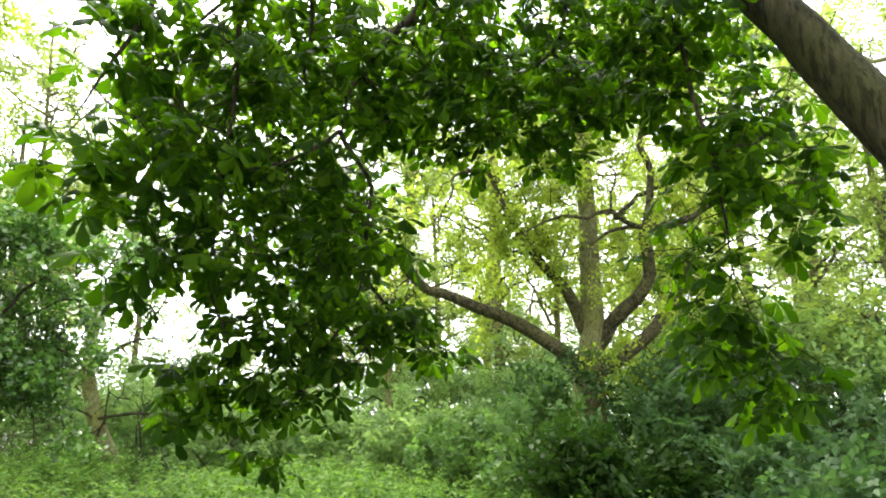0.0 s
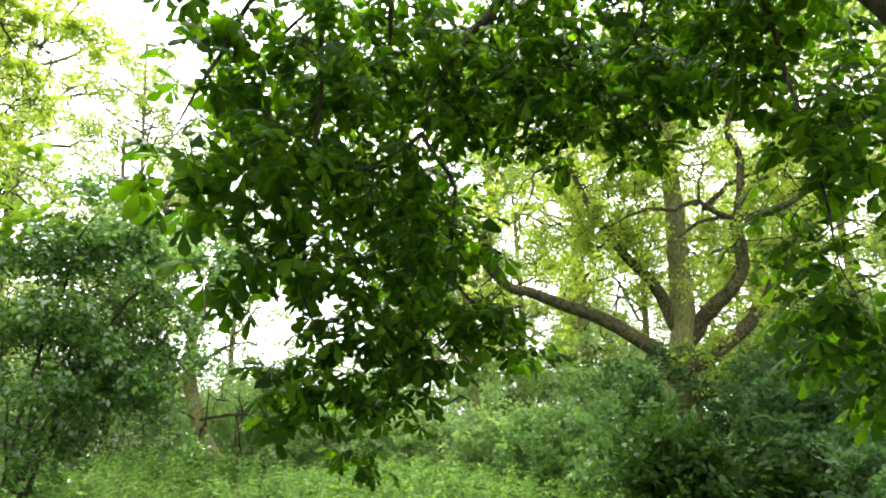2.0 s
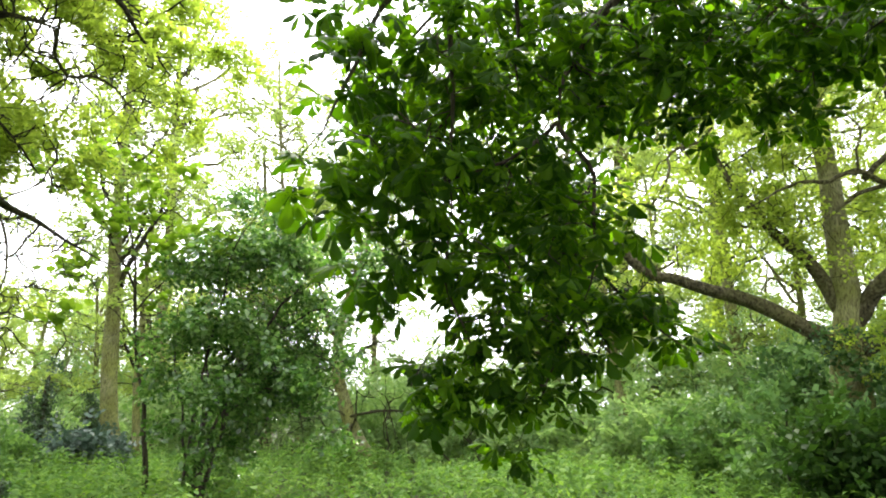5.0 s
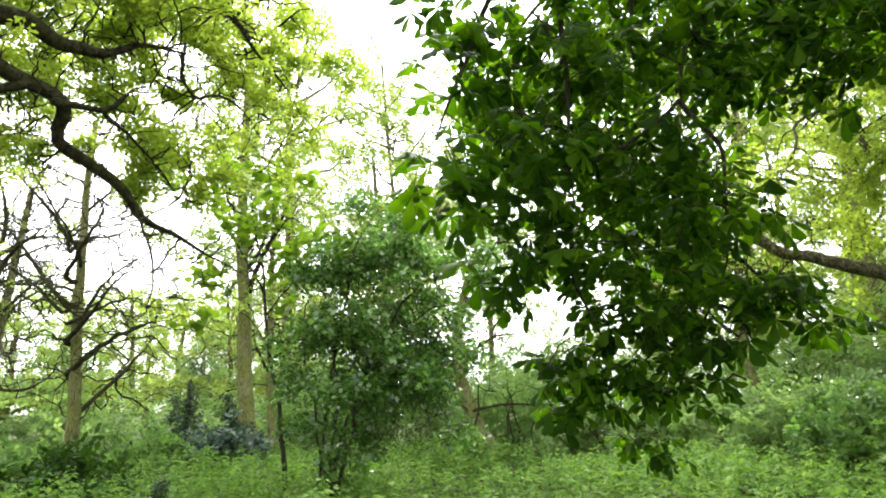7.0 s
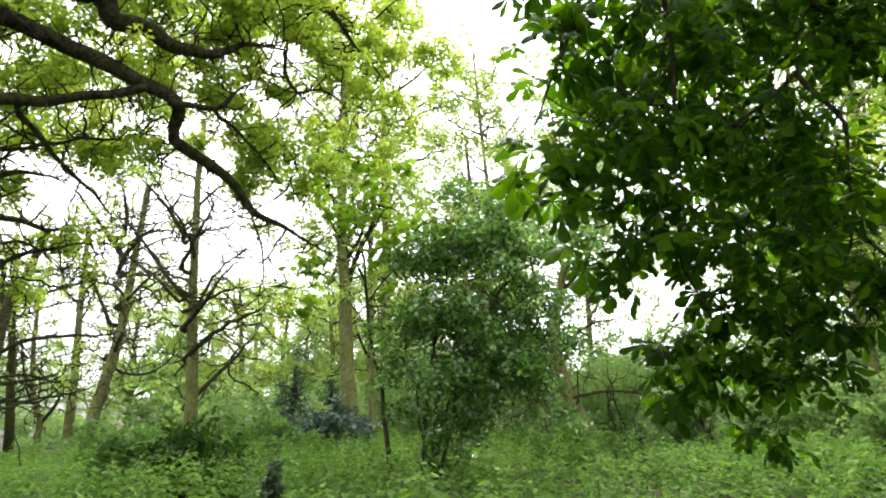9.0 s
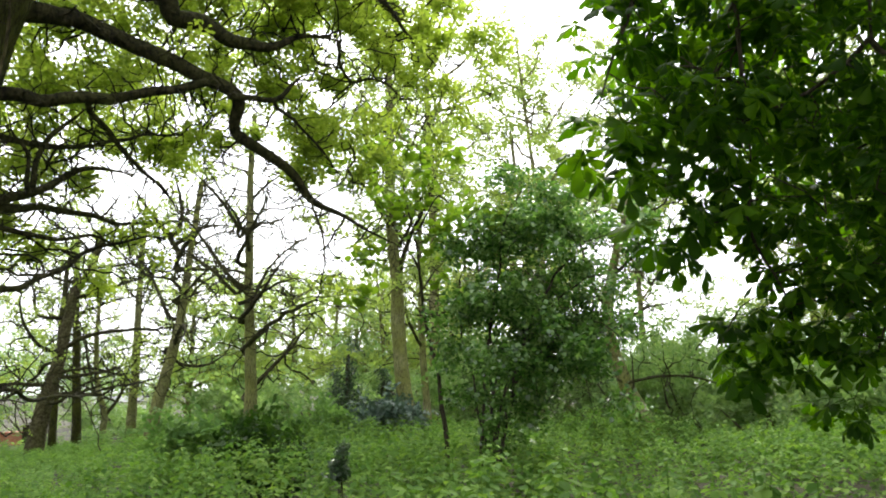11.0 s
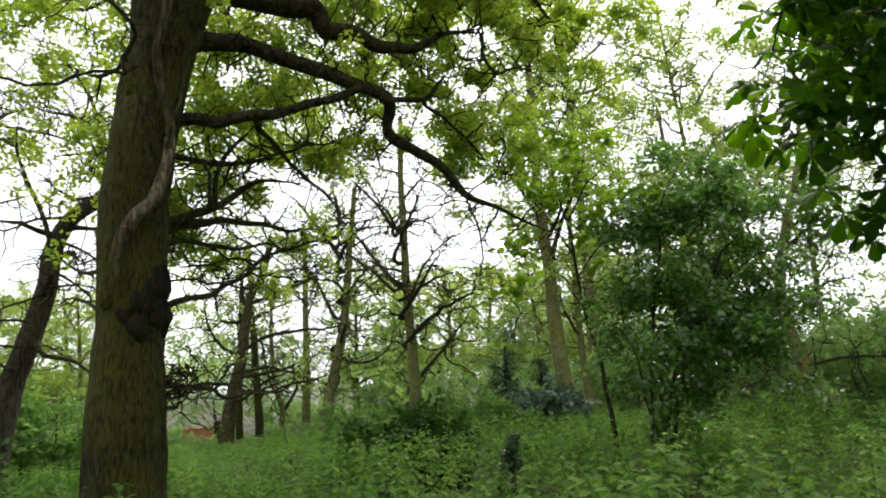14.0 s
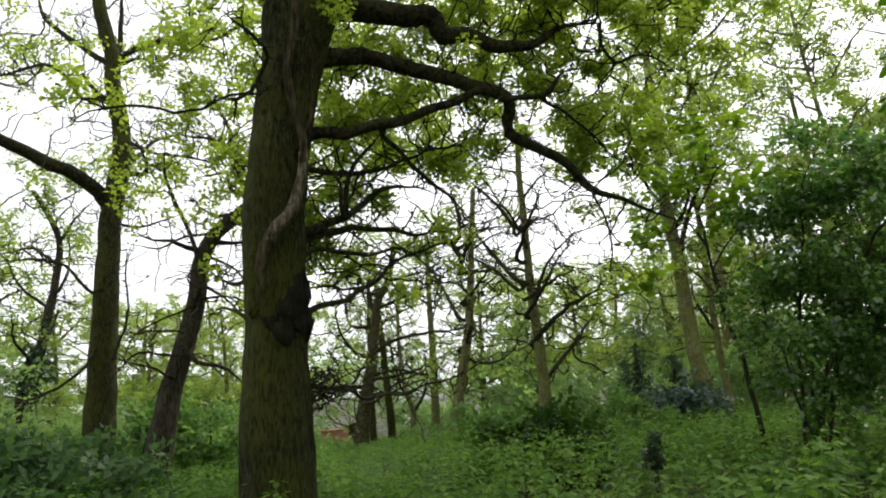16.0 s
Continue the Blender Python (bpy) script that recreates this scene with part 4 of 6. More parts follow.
OAK_D += [([(-11.36, 1.51, 0.52), (-11.41, 1.57, 1.04), (-11.46, 1.68, 1.65), (-11.49, 1.88, 2.29), (-11.53, 2.05, 2.96), (-11.57, 2.16, 3.66), (-11.59, 2.40, 4.12), (-11.56, 2.79, 4.46), (-11.52, 3.15, 4.90), (-11.50, 3.44, 5.70)], 0.21, 0.08), ([(-11.43, 2.19, 3.68), (-11.23, 2.60, 3.44), (-11.09, 2.73, 3.08)], 0.030, 0.012), ([(-11.45, 2.11, 3.55), (-11.62, 1.94, 4.19), (-11.79, 1.72, 4.85), (-11.94, 1.65, 5.63)], 0.045, 0.015), ([(-11.47, 2.85, 4.53), (-11.71, 2.75, 5.30), (-11.94, 2.63, 6.05), (-12.24, 2.23, 6.81)], 0.060, 0.018), ([(-11.53, 3.01, 4.75), (-11.43, 2.50, 5.47), (-11.31, 1.96, 5.54), (-11.16, 1.44, 5.52)], 0.045, 0.014)]
OAK_D += [([(-11.30, 2.29, 4.01), (-11.23, 1.86, 3.93), (-11.13, 1.46, 3.72), (-11.01, 1.07, 3.76)], 0.030, 0.010)]
BARE_D = [
    ([(-11.28, 1.92, 2.28), (-11.13, 2.00, 2.10), (-10.93, 2.27, 2.00), (-10.73, 2.53, 1.74)], 0.040, 0.016),
    ([(-11.37, 2.01, 2.94), (-11.33, 1.65, 2.77), (-11.30, 1.20, 2.53), (-11.22, 1.02, 2.14)], 0.020, 0.008),
    ([(-11.32, 1.73, 1.88), (-11.18, 1.34, 2.05), (-11.02, 1.03, 2.13)], 0.022, 0.010),
    ([(-11.36, 2.05, 3.28), (-11.14, 2.33, 3.08), (-10.92, 2.60, 2.72)], 0.025, 0.010),
    ([(-11.28, 1.92, 2.19), (-11.22, 1.49, 2.24), (-11.14, 1.11, 2.21), (-11.04, 0.83, 1.77)], 0.022, 0.009),
    ([(-11.30, 1.84, 2.52), (-11.12, 1.39, 2.55), (-10.92, 1.04, 2.46)], 0.020, 0.008),
    ([(-11.36, 2.05, 3.02), (-11.10, 2.48, 3.03), (-10.87, 2.75, 2.84)], 0.022, 0.009),
]
BASE_D = (OAK_D[0][0][0][0], OAK_D[0][0][0][1], 0.0)
tree("oak_tree", "leaning oak with dark mossy trunk and twiggy side shoots", BASE_D, OAK_D, mat_bark_dark, (OAK_FAR, mat_oak), shoots=(7.0, (0.5, 1.6)), twigs=(6, (0.25, 0.6)),
     per_twig=1, sides=16, step=0.12, twig_bark=mat_twig, group="woodland trees", skip_trunk=0.5, share=0.26, clear=0.7, stout=0.008, wob=0.42, fill=3.0, heft=1.7, limb_bark=mat_limb_oak, boughs=9, bough_len=(1.0, 2.2), bough_low=0.5, bare=BARE_D)

# ---- slender trees of the middle distance ----
SLIM = []
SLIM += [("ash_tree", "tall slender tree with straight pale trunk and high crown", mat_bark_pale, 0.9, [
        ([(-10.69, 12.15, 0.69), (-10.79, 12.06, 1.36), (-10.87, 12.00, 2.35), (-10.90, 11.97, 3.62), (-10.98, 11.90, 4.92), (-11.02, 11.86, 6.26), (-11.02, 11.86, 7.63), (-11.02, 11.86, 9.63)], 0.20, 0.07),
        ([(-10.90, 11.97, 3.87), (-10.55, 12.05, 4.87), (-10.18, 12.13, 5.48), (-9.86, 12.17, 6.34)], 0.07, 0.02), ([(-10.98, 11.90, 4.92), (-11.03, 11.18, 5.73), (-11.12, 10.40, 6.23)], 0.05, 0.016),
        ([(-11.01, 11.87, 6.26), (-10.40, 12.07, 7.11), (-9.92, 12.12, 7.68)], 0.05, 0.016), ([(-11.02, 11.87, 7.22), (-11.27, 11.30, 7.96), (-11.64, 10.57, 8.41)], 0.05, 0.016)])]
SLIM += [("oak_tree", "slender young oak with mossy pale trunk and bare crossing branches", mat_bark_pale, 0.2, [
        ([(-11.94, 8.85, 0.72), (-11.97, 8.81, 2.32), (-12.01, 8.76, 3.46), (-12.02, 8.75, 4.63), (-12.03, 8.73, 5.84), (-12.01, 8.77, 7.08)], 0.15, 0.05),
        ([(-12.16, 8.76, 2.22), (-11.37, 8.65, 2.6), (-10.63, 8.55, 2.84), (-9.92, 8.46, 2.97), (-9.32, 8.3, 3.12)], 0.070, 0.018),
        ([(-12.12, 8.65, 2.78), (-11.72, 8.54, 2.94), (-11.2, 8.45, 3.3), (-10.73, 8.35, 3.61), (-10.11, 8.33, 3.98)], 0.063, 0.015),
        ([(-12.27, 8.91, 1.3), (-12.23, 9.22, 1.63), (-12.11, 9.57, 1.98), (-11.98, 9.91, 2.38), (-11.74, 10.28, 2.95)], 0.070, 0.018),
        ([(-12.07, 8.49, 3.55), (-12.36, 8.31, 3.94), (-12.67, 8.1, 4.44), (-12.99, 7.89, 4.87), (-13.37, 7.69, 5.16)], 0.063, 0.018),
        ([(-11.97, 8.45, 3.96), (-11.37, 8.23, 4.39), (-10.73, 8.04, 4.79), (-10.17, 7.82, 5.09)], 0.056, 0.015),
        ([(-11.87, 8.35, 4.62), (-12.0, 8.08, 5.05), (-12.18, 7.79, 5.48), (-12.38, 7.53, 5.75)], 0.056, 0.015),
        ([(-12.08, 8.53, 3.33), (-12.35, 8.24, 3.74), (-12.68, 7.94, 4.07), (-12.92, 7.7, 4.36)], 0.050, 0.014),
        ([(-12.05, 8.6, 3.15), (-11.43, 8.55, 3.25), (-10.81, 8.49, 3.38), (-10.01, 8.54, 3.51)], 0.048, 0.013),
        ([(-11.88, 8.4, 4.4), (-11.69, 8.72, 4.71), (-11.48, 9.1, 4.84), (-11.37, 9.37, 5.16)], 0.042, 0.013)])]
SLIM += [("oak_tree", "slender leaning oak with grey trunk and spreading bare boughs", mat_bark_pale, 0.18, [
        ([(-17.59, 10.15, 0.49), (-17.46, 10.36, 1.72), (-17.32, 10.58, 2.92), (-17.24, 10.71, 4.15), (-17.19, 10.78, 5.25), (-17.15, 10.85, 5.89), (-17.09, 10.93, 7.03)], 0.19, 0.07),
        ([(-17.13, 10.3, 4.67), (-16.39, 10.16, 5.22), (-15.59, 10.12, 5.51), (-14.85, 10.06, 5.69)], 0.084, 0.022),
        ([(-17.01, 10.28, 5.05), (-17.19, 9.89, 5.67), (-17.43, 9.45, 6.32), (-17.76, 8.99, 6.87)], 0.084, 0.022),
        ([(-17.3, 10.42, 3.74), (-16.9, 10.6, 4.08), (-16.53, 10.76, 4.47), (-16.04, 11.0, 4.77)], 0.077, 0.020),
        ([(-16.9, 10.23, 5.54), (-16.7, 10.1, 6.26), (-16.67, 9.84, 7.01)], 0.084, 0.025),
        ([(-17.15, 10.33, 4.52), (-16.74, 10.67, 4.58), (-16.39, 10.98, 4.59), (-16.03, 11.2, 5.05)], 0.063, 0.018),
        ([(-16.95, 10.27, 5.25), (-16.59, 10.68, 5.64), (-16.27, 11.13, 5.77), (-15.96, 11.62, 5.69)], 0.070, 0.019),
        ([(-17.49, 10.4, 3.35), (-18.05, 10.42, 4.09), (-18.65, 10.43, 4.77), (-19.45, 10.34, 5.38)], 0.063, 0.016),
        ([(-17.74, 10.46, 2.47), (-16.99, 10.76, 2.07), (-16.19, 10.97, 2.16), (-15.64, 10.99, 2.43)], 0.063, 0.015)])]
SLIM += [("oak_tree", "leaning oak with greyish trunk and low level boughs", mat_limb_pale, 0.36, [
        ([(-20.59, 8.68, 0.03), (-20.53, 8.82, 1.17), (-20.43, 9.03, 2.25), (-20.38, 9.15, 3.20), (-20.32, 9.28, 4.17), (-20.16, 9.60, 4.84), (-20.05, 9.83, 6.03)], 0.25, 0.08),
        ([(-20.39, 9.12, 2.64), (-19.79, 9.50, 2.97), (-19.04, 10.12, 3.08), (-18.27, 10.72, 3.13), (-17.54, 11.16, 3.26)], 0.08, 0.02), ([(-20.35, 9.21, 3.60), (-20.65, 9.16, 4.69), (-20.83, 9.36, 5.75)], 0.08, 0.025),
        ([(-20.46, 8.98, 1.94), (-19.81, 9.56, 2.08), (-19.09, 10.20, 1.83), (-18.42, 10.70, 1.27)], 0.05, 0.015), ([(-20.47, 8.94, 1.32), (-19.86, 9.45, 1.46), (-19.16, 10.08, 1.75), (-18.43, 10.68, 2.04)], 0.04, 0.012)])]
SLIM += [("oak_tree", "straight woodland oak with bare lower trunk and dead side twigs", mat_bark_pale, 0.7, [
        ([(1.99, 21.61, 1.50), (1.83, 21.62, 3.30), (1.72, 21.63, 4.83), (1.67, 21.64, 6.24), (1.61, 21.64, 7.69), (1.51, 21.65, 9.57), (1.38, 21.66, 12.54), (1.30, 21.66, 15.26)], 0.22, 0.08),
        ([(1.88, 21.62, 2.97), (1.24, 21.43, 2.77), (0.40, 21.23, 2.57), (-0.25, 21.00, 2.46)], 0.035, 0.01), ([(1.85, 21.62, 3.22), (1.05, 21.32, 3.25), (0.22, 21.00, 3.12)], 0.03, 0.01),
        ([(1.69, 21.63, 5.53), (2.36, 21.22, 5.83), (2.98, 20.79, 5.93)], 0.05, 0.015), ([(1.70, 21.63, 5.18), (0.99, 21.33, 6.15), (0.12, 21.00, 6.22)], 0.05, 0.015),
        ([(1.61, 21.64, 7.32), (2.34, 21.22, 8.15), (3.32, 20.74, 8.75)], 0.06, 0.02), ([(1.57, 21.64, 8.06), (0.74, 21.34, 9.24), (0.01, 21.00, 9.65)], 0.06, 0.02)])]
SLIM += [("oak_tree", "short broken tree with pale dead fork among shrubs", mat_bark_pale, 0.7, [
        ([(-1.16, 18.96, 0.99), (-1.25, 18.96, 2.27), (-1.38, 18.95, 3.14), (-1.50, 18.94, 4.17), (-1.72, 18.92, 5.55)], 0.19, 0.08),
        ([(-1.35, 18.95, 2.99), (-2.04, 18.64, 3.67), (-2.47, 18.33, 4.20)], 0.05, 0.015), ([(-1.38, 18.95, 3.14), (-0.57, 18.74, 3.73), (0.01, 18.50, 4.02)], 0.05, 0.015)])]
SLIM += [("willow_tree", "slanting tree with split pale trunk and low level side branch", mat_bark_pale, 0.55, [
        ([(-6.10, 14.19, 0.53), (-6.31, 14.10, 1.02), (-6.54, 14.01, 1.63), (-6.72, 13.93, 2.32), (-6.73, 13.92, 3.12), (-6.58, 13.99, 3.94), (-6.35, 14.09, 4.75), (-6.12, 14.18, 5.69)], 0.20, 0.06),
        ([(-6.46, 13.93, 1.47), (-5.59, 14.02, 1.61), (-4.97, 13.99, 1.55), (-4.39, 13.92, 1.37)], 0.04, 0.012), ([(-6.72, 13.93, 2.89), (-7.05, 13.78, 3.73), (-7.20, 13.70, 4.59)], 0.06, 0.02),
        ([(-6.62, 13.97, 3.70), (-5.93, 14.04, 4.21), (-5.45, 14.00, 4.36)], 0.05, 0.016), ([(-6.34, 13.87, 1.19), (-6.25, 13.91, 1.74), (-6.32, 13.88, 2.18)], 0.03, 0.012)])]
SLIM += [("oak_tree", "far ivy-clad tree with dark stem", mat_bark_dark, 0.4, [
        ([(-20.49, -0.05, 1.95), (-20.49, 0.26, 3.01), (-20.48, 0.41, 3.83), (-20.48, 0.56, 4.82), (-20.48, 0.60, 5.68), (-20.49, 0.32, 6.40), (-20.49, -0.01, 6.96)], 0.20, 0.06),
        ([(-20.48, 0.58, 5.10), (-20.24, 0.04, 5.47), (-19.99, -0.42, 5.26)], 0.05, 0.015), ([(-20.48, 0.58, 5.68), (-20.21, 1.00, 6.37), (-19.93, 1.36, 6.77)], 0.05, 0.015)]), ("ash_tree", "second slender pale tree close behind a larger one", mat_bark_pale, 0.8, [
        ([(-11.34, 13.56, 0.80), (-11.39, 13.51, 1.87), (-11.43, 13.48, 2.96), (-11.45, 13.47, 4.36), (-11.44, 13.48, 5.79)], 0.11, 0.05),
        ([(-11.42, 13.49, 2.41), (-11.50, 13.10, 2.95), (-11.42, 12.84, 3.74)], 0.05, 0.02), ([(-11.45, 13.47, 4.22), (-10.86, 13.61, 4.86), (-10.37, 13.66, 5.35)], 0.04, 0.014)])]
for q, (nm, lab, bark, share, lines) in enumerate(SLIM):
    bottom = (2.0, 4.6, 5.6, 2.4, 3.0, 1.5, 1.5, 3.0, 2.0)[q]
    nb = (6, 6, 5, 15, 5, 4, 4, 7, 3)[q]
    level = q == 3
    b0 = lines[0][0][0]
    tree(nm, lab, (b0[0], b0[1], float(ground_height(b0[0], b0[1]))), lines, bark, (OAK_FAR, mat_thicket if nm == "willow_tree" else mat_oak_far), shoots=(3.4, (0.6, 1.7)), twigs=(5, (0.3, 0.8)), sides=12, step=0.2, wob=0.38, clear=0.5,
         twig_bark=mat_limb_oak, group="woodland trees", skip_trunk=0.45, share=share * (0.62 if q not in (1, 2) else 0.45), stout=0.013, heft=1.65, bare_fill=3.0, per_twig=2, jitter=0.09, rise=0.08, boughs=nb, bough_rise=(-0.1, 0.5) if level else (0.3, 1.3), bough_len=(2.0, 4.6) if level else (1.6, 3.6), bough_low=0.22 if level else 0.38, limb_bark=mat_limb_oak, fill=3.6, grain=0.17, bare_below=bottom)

# far stems glimpsed under the low boughs
STEMS = []
STEMS += [("straight far trunk green with algae", mat_bark_oak, [([(-25.57, 12.19, -0.89), (-25.60, 12.14, 0.49), (-25.65, 12.04, 2.11), (-25.72, 11.90, 4.38), (-25.77, 11.79, 6.93)], 0.19, 0.08)]), ("far forked trunk with bare twigs", mat_bark_pale, [([(-24.33, 12.43, -0.85), (-24.34, 12.43, 0.21), (-24.32, 12.45, 0.73), (-24.44, 12.23, 1.48), (-24.51, 12.09, 3.07), (-24.50, 12.10, 5.10)], 0.13, 0.06), ([(-24.32, 12.45, 0.65), (-24.17, 12.74, 1.07), (-24.06, 12.93, 1.65), (-23.94, 13.15, 3.05)], 0.09, 0.03), ([(-24.45, 12.20, 1.29), (-24.60, 11.90, 2.28), (-24.67, 11.78, 3.87)], 0.06, 0.02)]), ("pale straight far trunk among low growth", mat_bark_pale, [([(-26.55, 14.63, -1.17), (-26.54, 14.65, 0.34), (-26.52, 14.68, 2.10), (-26.53, 14.67, 4.58), (-26.51, 14.69, 7.86)], 0.22, 0.09)])]
STEMS += [("thin far trunk beside a darker oak", mat_bark_oak, [([(-24.07, 10.71, -0.68), (-24.08, 10.68, 0.60), (-24.08, 10.68, 2.08), (-24.07, 10.69, 3.79), (-24.05, 10.74, 5.54)], 0.15, 0.06)])]
for lab, bark, lines in STEMS:
    b0 = lines[0][0][0]
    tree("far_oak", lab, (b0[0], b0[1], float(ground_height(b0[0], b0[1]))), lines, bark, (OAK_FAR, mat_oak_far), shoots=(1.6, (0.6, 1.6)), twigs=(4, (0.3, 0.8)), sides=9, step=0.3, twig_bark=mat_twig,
         group="woodland trees", skip_trunk=0.5, share=0.35, stout=0.014, per_twig=1, jitter=0.1, boughs=5, bough_rise=(0.1, 0.9), bough_low=0.5, wob=0.38, clear=0.3, limb_bark=mat_limb_oak, fill=4.0, grain=0.2, bare_below=2.5)

# ---- sapling with bright leaves, and the many-stemmed hawthorn ----
SAP = [([(-6.66, 8.16, 0.71), (-6.72, 8.11, 1.31), (-6.78, 8.07, 1.85), (-6.86, 8.00, 2.23), (-6.93, 7.95, 2.87), (-6.97, 7.91, 3.52), (-7.08, 7.81, 4.18), (-7.13, 7.77, 4.69)], 0.045, 0.012),
       ([(-6.95, 7.93, 3.19), (-7.05, 7.57, 3.71), (-7.12, 7.23, 4.06)], 0.018, 0.006), ([(-7.00, 7.89, 3.68), (-6.72, 7.99, 4.17), (-6.41, 8.11, 4.45)], 0.018, 0.006), ([(-7.05, 7.84, 4.01), (-7.33, 7.72, 4.44), (-7.58, 7.62, 4.63)], 0.014, 0.006),
       ([(-6.93, 7.95, 2.87), (-6.57, 8.11, 3.35), (-6.33, 8.17, 3.66)], 0.014, 0.006), ([(-6.88, 7.98, 2.47), (-7.03, 7.72, 2.85), (-7.14, 7.49, 2.99)], 0.012, 0.005), ([(-6.81, 8.04, 2.00), (-6.54, 8.13, 2.23), (-6.33, 8.16, 2.22)], 0.010, 0.005)]
tree("sycamore_sapling", "young sycamore with thin dark stem and bright green leaves", (SAP[0][0][0][0], SAP[0][0][0][1], 0.0), SAP, mat_bark_dark, (SYC_SPRIG, mat_sycamore),
     shoots=(4.5, (0.4, 1.25)), twigs=(3, (0.15, 0.35)), per_twig=1, share=0.55, clump=1.5, up=1.2, fill=2.8, sides=8, category="sapling", jitter=0.08, flare=0.1, skip_trunk=0.5, clear=0.12)
HAW = []
HAW += [([(-5.83, 7.80, 0.53), (-5.82, 7.84, 1.13), (-5.79, 7.90, 1.71), (-5.75, 7.98, 2.31), (-5.64, 8.09, 3.09), (-5.59, 8.16, 3.73), (-5.33, 8.36, 4.30)], 0.031, 0.010), ([(-5.61, 7.83, 0.52), (-5.48, 7.90, 1.14), (-5.36, 7.95, 1.63), (-5.23, 8.01, 2.14), (-4.96, 8.15, 2.73), (-4.62, 8.32, 3.25), (-4.14, 8.54, 3.46)], 0.037, 0.010), ([(-5.81, 7.93, 0.51), (-5.94, 7.92, 1.12), (-6.03, 7.92, 1.64), (-6.16, 7.90, 2.17), (-6.23, 7.92, 2.80), (-6.14, 8.06, 3.37)], 0.022, 0.007), ([(-5.52, 7.77, 0.55), (-5.38, 7.81, 1.28), (-5.05, 7.97, 1.85), (-4.64, 8.16, 2.20), (-4.30, 8.29, 2.26), (-3.97, 8.39, 1.97)], 0.028, 0.008)]
HAW += [([(-5.84, 8.03, 0.54), (-5.80, 8.11, 1.41), (-5.66, 8.25, 2.17), (-5.34, 8.50, 2.95), (-5.21, 8.62, 3.68), (-5.08, 8.74, 4.18)], 0.025, 0.008), ([(-5.53, 7.64, 0.60), (-5.40, 7.65, 1.29), (-5.16, 7.74, 1.70), (-4.82, 7.87, 1.84), (-4.49, 7.99, 1.63), (-4.29, 8.02, 1.16)], 0.022, 0.007), ([(-5.75, 7.97, 0.52), (-5.55, 8.08, 1.56), (-5.08, 8.35, 2.45), (-4.53, 8.62, 2.90), (-3.98, 8.85, 2.81), (-3.71, 8.93, 2.50)], 0.028, 0.007), ([(-5.91, 8.10, 0.52), (-5.91, 8.20, 1.56), (-5.95, 8.26, 2.65), (-6.12, 8.23, 3.31), (-5.89, 8.48, 3.99)], 0.025, 0.008)]
tree("hawthorn", "bushy many-stemmed hawthorn with small glossy grey-green leaves", (HAW[0][0][0][0], HAW[0][0][0][1], 0.0), HAW, mat_bark_dark, (HAW_SPRIG, mat_hawthorn),
     masses=[((-5.51, 8.37, 3.94), 0.80, 0.70, 0.48, 24), ((-5.13, 8.36, 3.26), 1.16, 0.80, 0.46, 30), ((-4.30, 8.58, 2.91), 0.62, 0.60, 0.45, 11), ((-5.64, 8.17, 2.57), 0.92, 0.70, 0.54, 18), ((-4.66, 8.29, 2.31), 0.81, 0.70, 0.52, 20),
             ((-4.18, 8.30, 2.08), 0.22, 0.40, 0.57, 12), ((-4.46, 8.05, 1.45), 0.49, 0.50, 0.49, 20), ((-4.88, 7.93, 1.25), 0.42, 0.40, 0.28, 10), ((-6.07, 8.11, 2.83), 0.39, 0.40, 0.55, 9)], wob=0.3, grain=0.10, fill=3.6,
     shoots=(5.5, (0.35, 0.9)), twigs=(6, (0.2, 0.5)), per_twig=3, sides=8, category="shrub", jitter=0.05, flare=0.1, rise=-0.12, lift=0.1, skip_trunk=0.45, step=0.08, share=0.33, clump=1.4, up=1.1, heft=2.1, above=-0.03, clear=0.12, limb_start=0.3)

# ---- horse chestnut that hangs over the camera ----
TRUNK = [(2.84, 3.36, 2.41), (2.73, 3.50, 2.73), (2.61, 3.64, 3.07), (2.48, 3.77, 3.39), (2.33, 3.91, 3.74), (2.16, 4.05, 4.11), (1.99, 4.18, 4.47), (1.73, 4.33, 5.01), (1.44, 4.47, 5.59)]
CHEST = []
CHEST += [([(4.7, 2.2, 0.9)] + TRUNK, 0.25, 0.12), ([(1.74, 4.36, 5.04), (0.83, 4.61, 5.34), (0.20, 4.67, 5.16), (-0.20, 4.65, 4.61), (-0.39, 4.63, 4.31), (-0.61, 4.59, 3.97), (-0.72, 4.56, 3.61), (-0.73, 4.54, 3.48)], 0.070, 0.022), ([(-0.73, 4.54, 3.51), (-0.58, 4.62, 3.31), (-0.50, 4.69, 3.17), (-0.53, 4.75, 2.91), (-0.55, 4.81, 2.60), (-0.62, 4.86, 2.29)], 0.018, 0.008), ([(-0.73, 4.54, 3.51), (-0.87, 4.47, 3.36), (-1.13, 4.36, 3.19), (-1.37, 4.23, 3.10), (-1.59, 4.10, 2.93)], 0.016, 0.007)]
CHEST += [([(0.20, 4.70, 5.18), (-0.86, 4.59, 5.30), (-1.42, 4.42, 4.95), (-1.41, 4.39, 4.48), (-1.41, 4.36, 3.99), (-1.43, 4.33, 3.52), (-1.40, 4.31, 3.12), (-1.41, 4.27, 2.67)], 0.045, 0.010), ([(-0.87, 4.62, 5.33), (-0.99, 4.59, 4.73), (-1.00, 4.59, 4.27), (-1.01, 4.59, 4.00), (-0.97, 4.60, 3.70)], 0.025, 0.010), ([(-1.41, 4.38, 4.92), (-1.76, 4.17, 4.49), (-1.93, 4.01, 3.97), (-2.04, 3.87, 3.50), (-2.12, 3.74, 3.13)], 0.030, 0.008)]
CHEST2 = []
